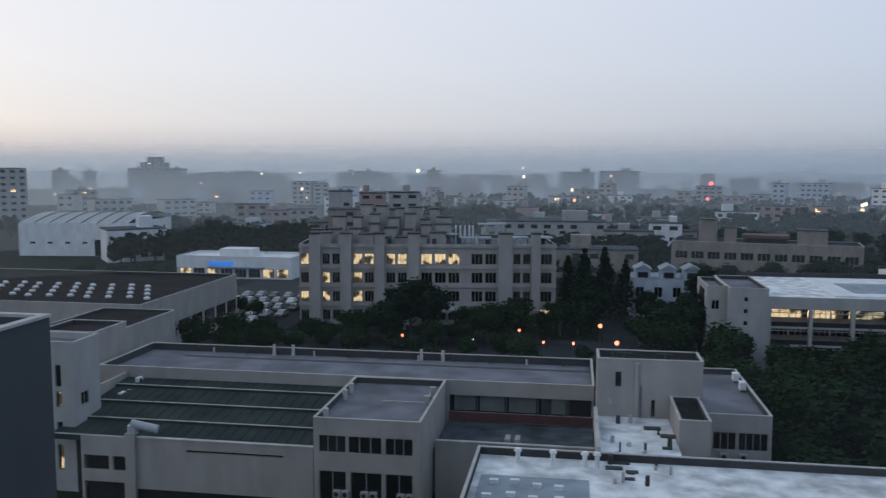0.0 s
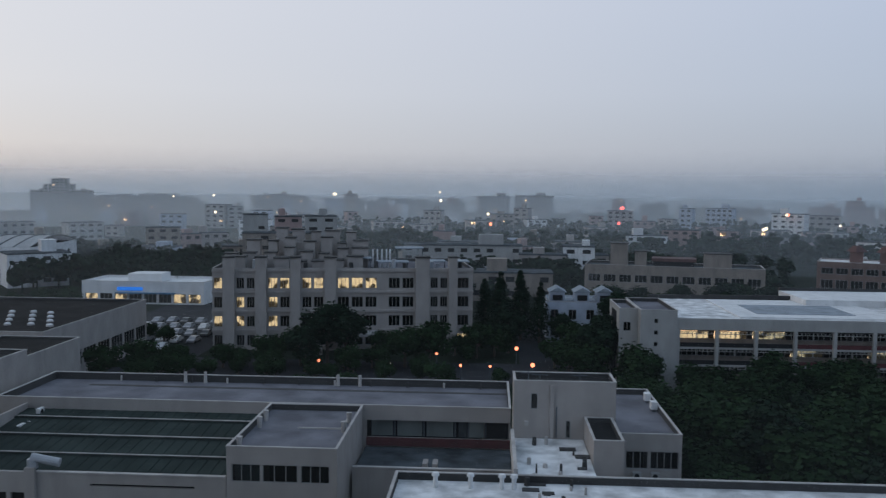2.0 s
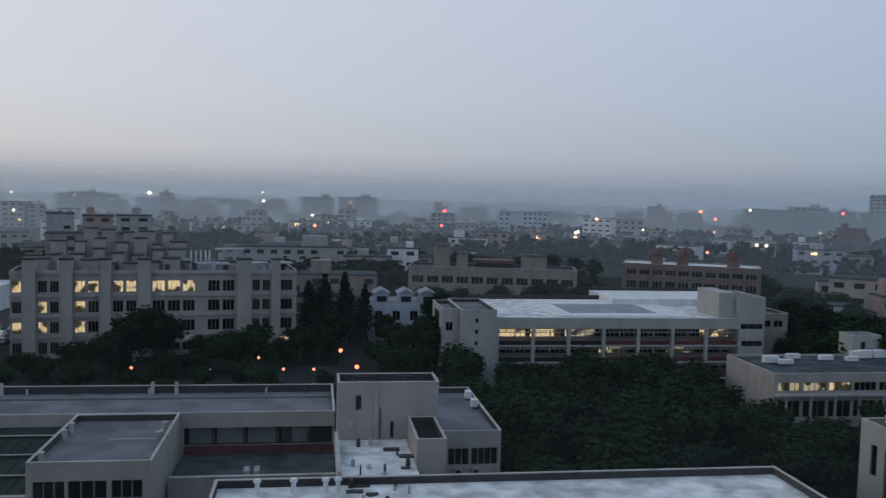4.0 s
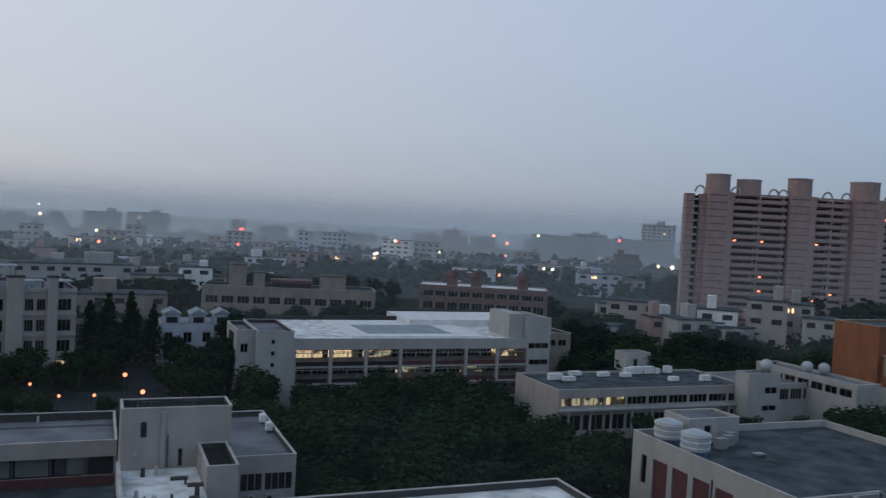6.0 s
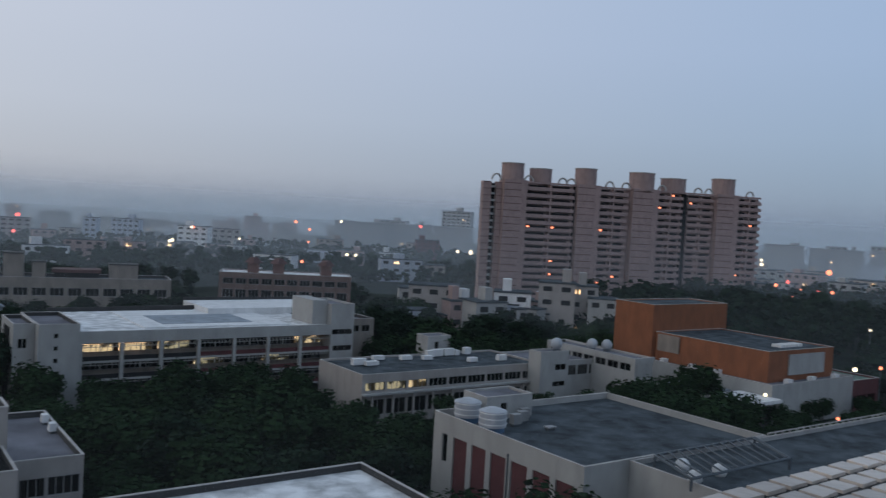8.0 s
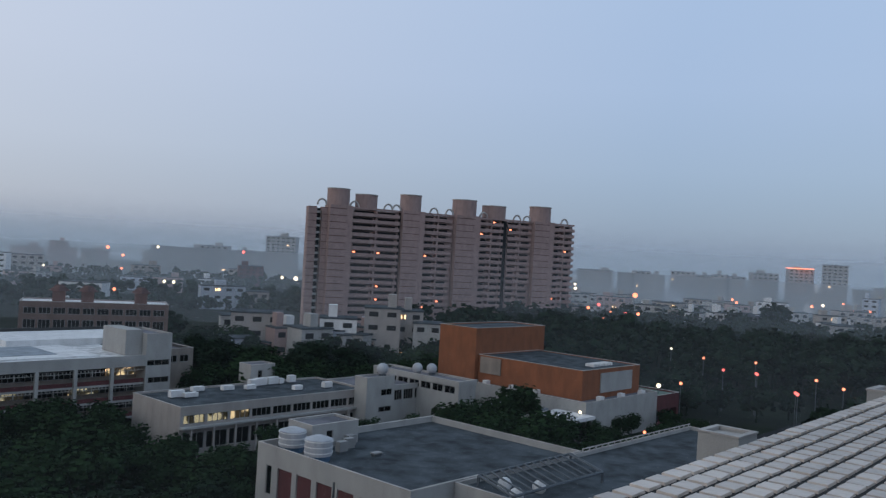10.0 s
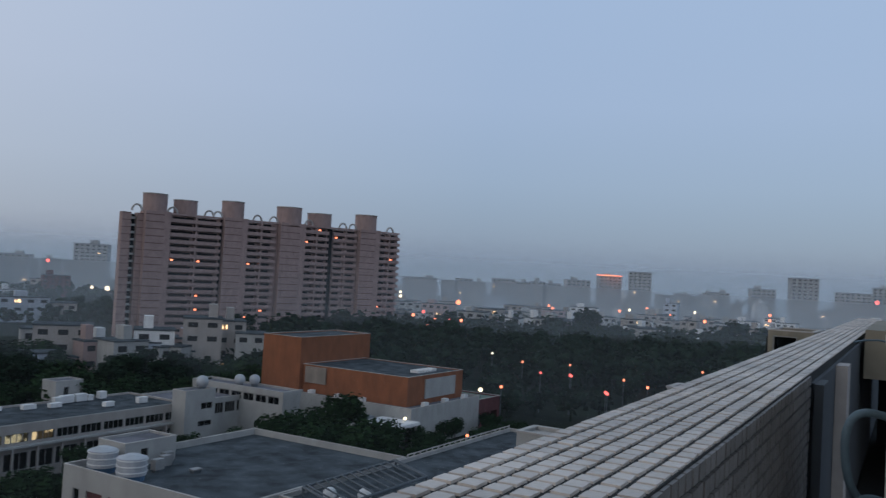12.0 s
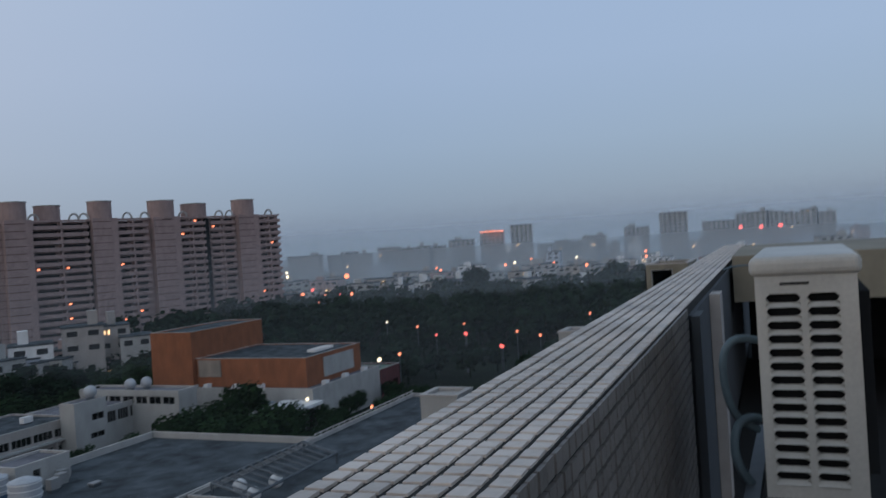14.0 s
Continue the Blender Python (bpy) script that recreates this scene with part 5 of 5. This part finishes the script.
# ---- own roof: tower body, parapet, outdoor unit ----
tower = thing("roof_terrace", "tiled tower top with concrete roof terrace", "building", at=pose(0, -0.02, 0, 0, 0, 1.8))
solid("tower_body", DARKWALL, tower, (-13.9, 34.0, -30, 0.55, -0.5, 32.3))
solid("terrace_floor", HALLROOF, tower, (-13.9, 34.0, -30, 0.30, 32.302, 32.6))
par = thing("parapet", "cream mosaic-tiled parapet with dark joints", "parapet", at=pose(0, -0.02, 0, 0, 0, 1.8))
solid("core", GROUT, par, (-13.9, 12.4, 0.325, 0.605, 32.3, 33.6942))
# beam deepened into an unseen cover that darkens the recess below
solid("beam", BEAM, None, (6.6, 9.4, -6.0, 0.28, 33.42, 33.76))
bpy.data.objects["beam"].parent = par
# added black wall; its colour stands for the recess shade
solid("recess_shade_wall", DARK, par, (9.1, 9.3, -6.0, 0.25, 32.3, 33.418))
# smooth face past the tiles, dark colour standing for recess shade
solid("inner_shaded_face", DARKWALL, par, (3.42, 12.3, 0.308, 0.3235, 32.61, 33.66))
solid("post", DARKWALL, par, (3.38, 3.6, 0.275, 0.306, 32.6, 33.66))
solid("post", CONCRETE, par, (4.4, 4.6, 0.255, 0.306, 32.6, 33.66))

# outdoor unit with slotted flank
ux, uy0, uy1, uz0, uz1 = 2.33, -0.11, 0.132, 33.292, 33.897
unit = thing("outdoor_unit", "cream outdoor air-conditioning unit with slotted flank", "air conditioner", at=pose(0, -0.03, 0))
bm = bmesh.new()
cols = ((uy0 + 0.043, uy0 + 0.118), (uy0 + 0.134, uy1 - 0.025))
rows_n, za, zb = 14, uz0 + 0.035, uz1 - 0.075
pitch_z = (zb - za) / rows_n
bx(bm, ux, ux + 0.012, uy0, uy1, uz0, za)
bx(bm, ux, ux + 0.012, uy0, uy1, zb, uz1 - 0.014)
bx(bm, ux, ux + 0.012, uy0, cols[0][0], za, zb)
bx(bm, ux, ux + 0.012, cols[0][1], cols[1][0], za, zb)
bx(bm, ux, ux + 0.012, cols[1][1], uy1, za, zb)
for k in range(rows_n):
    for a, b in cols:
        z0, z1, q = za + (k + 0.34) * pitch_z, za + (k + 1) * pitch_z, 0.0095
        for y, dy in ((a, q), (b, -q)):
            for z, dz in ((z0, q), (z1, -q)):
                near3 = [bm.verts.new((ux, *c)) for c in ((y, z), (y + dy, z), (y, z + dz))]
                far3 = [bm.verts.new((ux + 0.012, *c)) for c in ((y, z), (y + dy, z), (y, z + dz))]
                bm.faces.new(near3)
                bm.faces.new(far3[::-1])
                bm.faces.new((near3[1], near3[2], far3[2], far3[1]))
part("flank_panel", bm, UNIT, unit)
for k in range(rows_n):
    z = za + k * pitch_z
    for a, b in cols:
        bm = bmesh.new()
        v = [bm.verts.new(c) for c in ((ux - 0.004, a, z), (ux - 0.004, b, z), (ux + 0.010, b, z + pitch_z * 0.34), (ux + 0.010, a, z + pitch_z * 0.34), (ux + 0.012, a, z), (ux + 0.012, b, z), (ux + 0.014, b, z + pitch_z * 0.34), (ux + 0.014, a, z + pitch_z * 0.34))]
        for f in ((0, 1, 2, 3), (7, 6, 5, 4), (0, 4, 5, 1), (1, 5, 6, 2), (2, 6, 7, 3), (3, 7, 4, 0)):
            bm.faces.new([v[i] for i in f])
        part("slat", bm, UNIT, unit)
solid("coil", DARK, unit, (ux + 0.04, ux + 0.06, uy0 + 0.01, uy1 - 0.01, uz0 + 0.01, uz1 - 0.03))
# side panel coloured darker than the cream back and end panels
solid("side_panel", STEEL, unit, (ux + 0.013, ux + 0.8, uy0, uy0 + 0.012, uz0, uz1 - 0.014))
solid("back_panel", UNIT, unit, (ux + 0.013, ux + 0.8, uy1 - 0.012, uy1, uz0, uz1 - 0.014))
solid("end_panel", UNIT, unit, (ux + 0.79, ux + 0.8, uy0 + 0.013, uy1 - 0.013, uz0, uz1 - 0.014))
solid("front_grille", DARK, unit, (ux + 0.08, ux + 0.75, uy0 - 0.03, uy0 - 0.002, uz0 + 0.05, uz1 - 0.08))
lid = solid("lid", UNIT, unit, (ux - 0.012, ux + 0.81, uy0 - 0.012, uy1 + 0.012, uz1 - 0.03, uz1 + 0.022))
bv = lid.modifiers.new("soft_edge", "BEVEL")
bv.width, bv.segments = 0.018, 3
# thin black strip on the flank draws the shade of a handle recess
solid("handle_shade_strip", DARK, unit, (ux - 0.003, ux - 0.001, uy1 - 0.13, uy1 - 0.06, uz1 - 0.052, uz1 - 0.046))
for y in (uy0 + 0.03, uy1 - 0.06):
    solid("bracket", STEEL, unit, (ux + 0.1, ux + 0.14, y, y + 0.03, 32.6, uz0))
    solid("bracket", STEEL, unit, (ux + 0.64, ux + 0.68, y, y + 0.03, 32.6, uz0))
solid("stand_rail", STEEL, unit, (ux - 0.05, ux + 0.85, uy1 + 0.02, uy1 + 0.06, uz0 - 0.04, uz0 - 0.005))


def hose(points, r):
    c = bpy.data.curves.new("hose", "CURVE")
    c.dimensions, c.bevel_depth, c.bevel_resolution = "3D", r, 3
    s = c.splines.new("NURBS")
    s.points.add(len(points) - 1)
    for p, q in zip(s.points, points):
        p.co = (*q, 1)
    s.use_endpoint_u, s.order_u = True, 4
    c.materials.append(HOSE)
    ob = new("hose", c)
    ob.parent = unit
    return ob


hose([(2.5, 0.14, 33.68), (2.46, 0.19, 33.70), (2.42, 0.235, 33.68), (2.44, 0.235, 33.55), (2.48, 0.21, 33.45), (2.5, 0.15, 33.43)], 0.011)
hose([(2.5, 0.15, 33.46), (2.46, 0.2, 33.48), (2.44, 0.225, 33.4), (2.45, 0.2, 33.3), (2.5, 0.14, 33.24), (2.55, 0.15, 32.7)], 0.013)
hose([(5.8, 0.5, 33.705), (5.9, 0.45, 33.72), (6.0, 0.4, 33.715), (6.1, 0.34, 33.72), (6.3, 0.28, 33.66)], 0.006)

# mosaic tiles on the parapet: the nearest singly, the rest joined
rng = random.Random(3)
TL, TW, GAP, GAPW = 0.048, 0.0405, 0.0078, 0.0095
shapes = []
for k in range(6):
    bm = bmesh.new()
    bx(bm, 0, TL - GAP, 0, TW - GAPW, -0.005, 0.0045)
    for v in bm.verts:
        if v.co.z > 0.003:
            v.co.x += (0.001 if v.co.x < TL / 3 else -0.001) + rng.uniform(-0.001, 0.001)
            v.co.y += (0.001 if v.co.y < TW / 3 else -0.001) + rng.uniform(-0.001, 0.001)
            v.co.z += rng.uniform(-0.0008, 0.0008)
    me = bpy.data.meshes.new("tile")
    bm.to_mesh(me)
    bm.free()
    me.materials.append(TILE)
    shapes.append(me)
rest = bmesh.new()
for j in range(7):
    y = 0.327 + j * TW
    for k in range(-290, 260):
        x = 0.2 + k * TL
        if 0.75 < x < 2.75:
            o = new("tile", shapes[rng.randrange(6)])
            o.parent = par
            o.matrix_basis = pose(x, y, 33.694, rng.uniform(-0.6, 0.6), rng.uniform(-0.6, 0.6), rng.uniform(-1.5, 1.5))
        elif x < 12.35:
            bx(rest, x, x + TL - GAP, y, y + TW - GAPW, 33.689, 33.6985 + rng.uniform(-0.0008, 0.0008))
part("cap_tiles", rest, TILE, par, kind="stuff")
# inner flank tiles, in the shaded tile colour
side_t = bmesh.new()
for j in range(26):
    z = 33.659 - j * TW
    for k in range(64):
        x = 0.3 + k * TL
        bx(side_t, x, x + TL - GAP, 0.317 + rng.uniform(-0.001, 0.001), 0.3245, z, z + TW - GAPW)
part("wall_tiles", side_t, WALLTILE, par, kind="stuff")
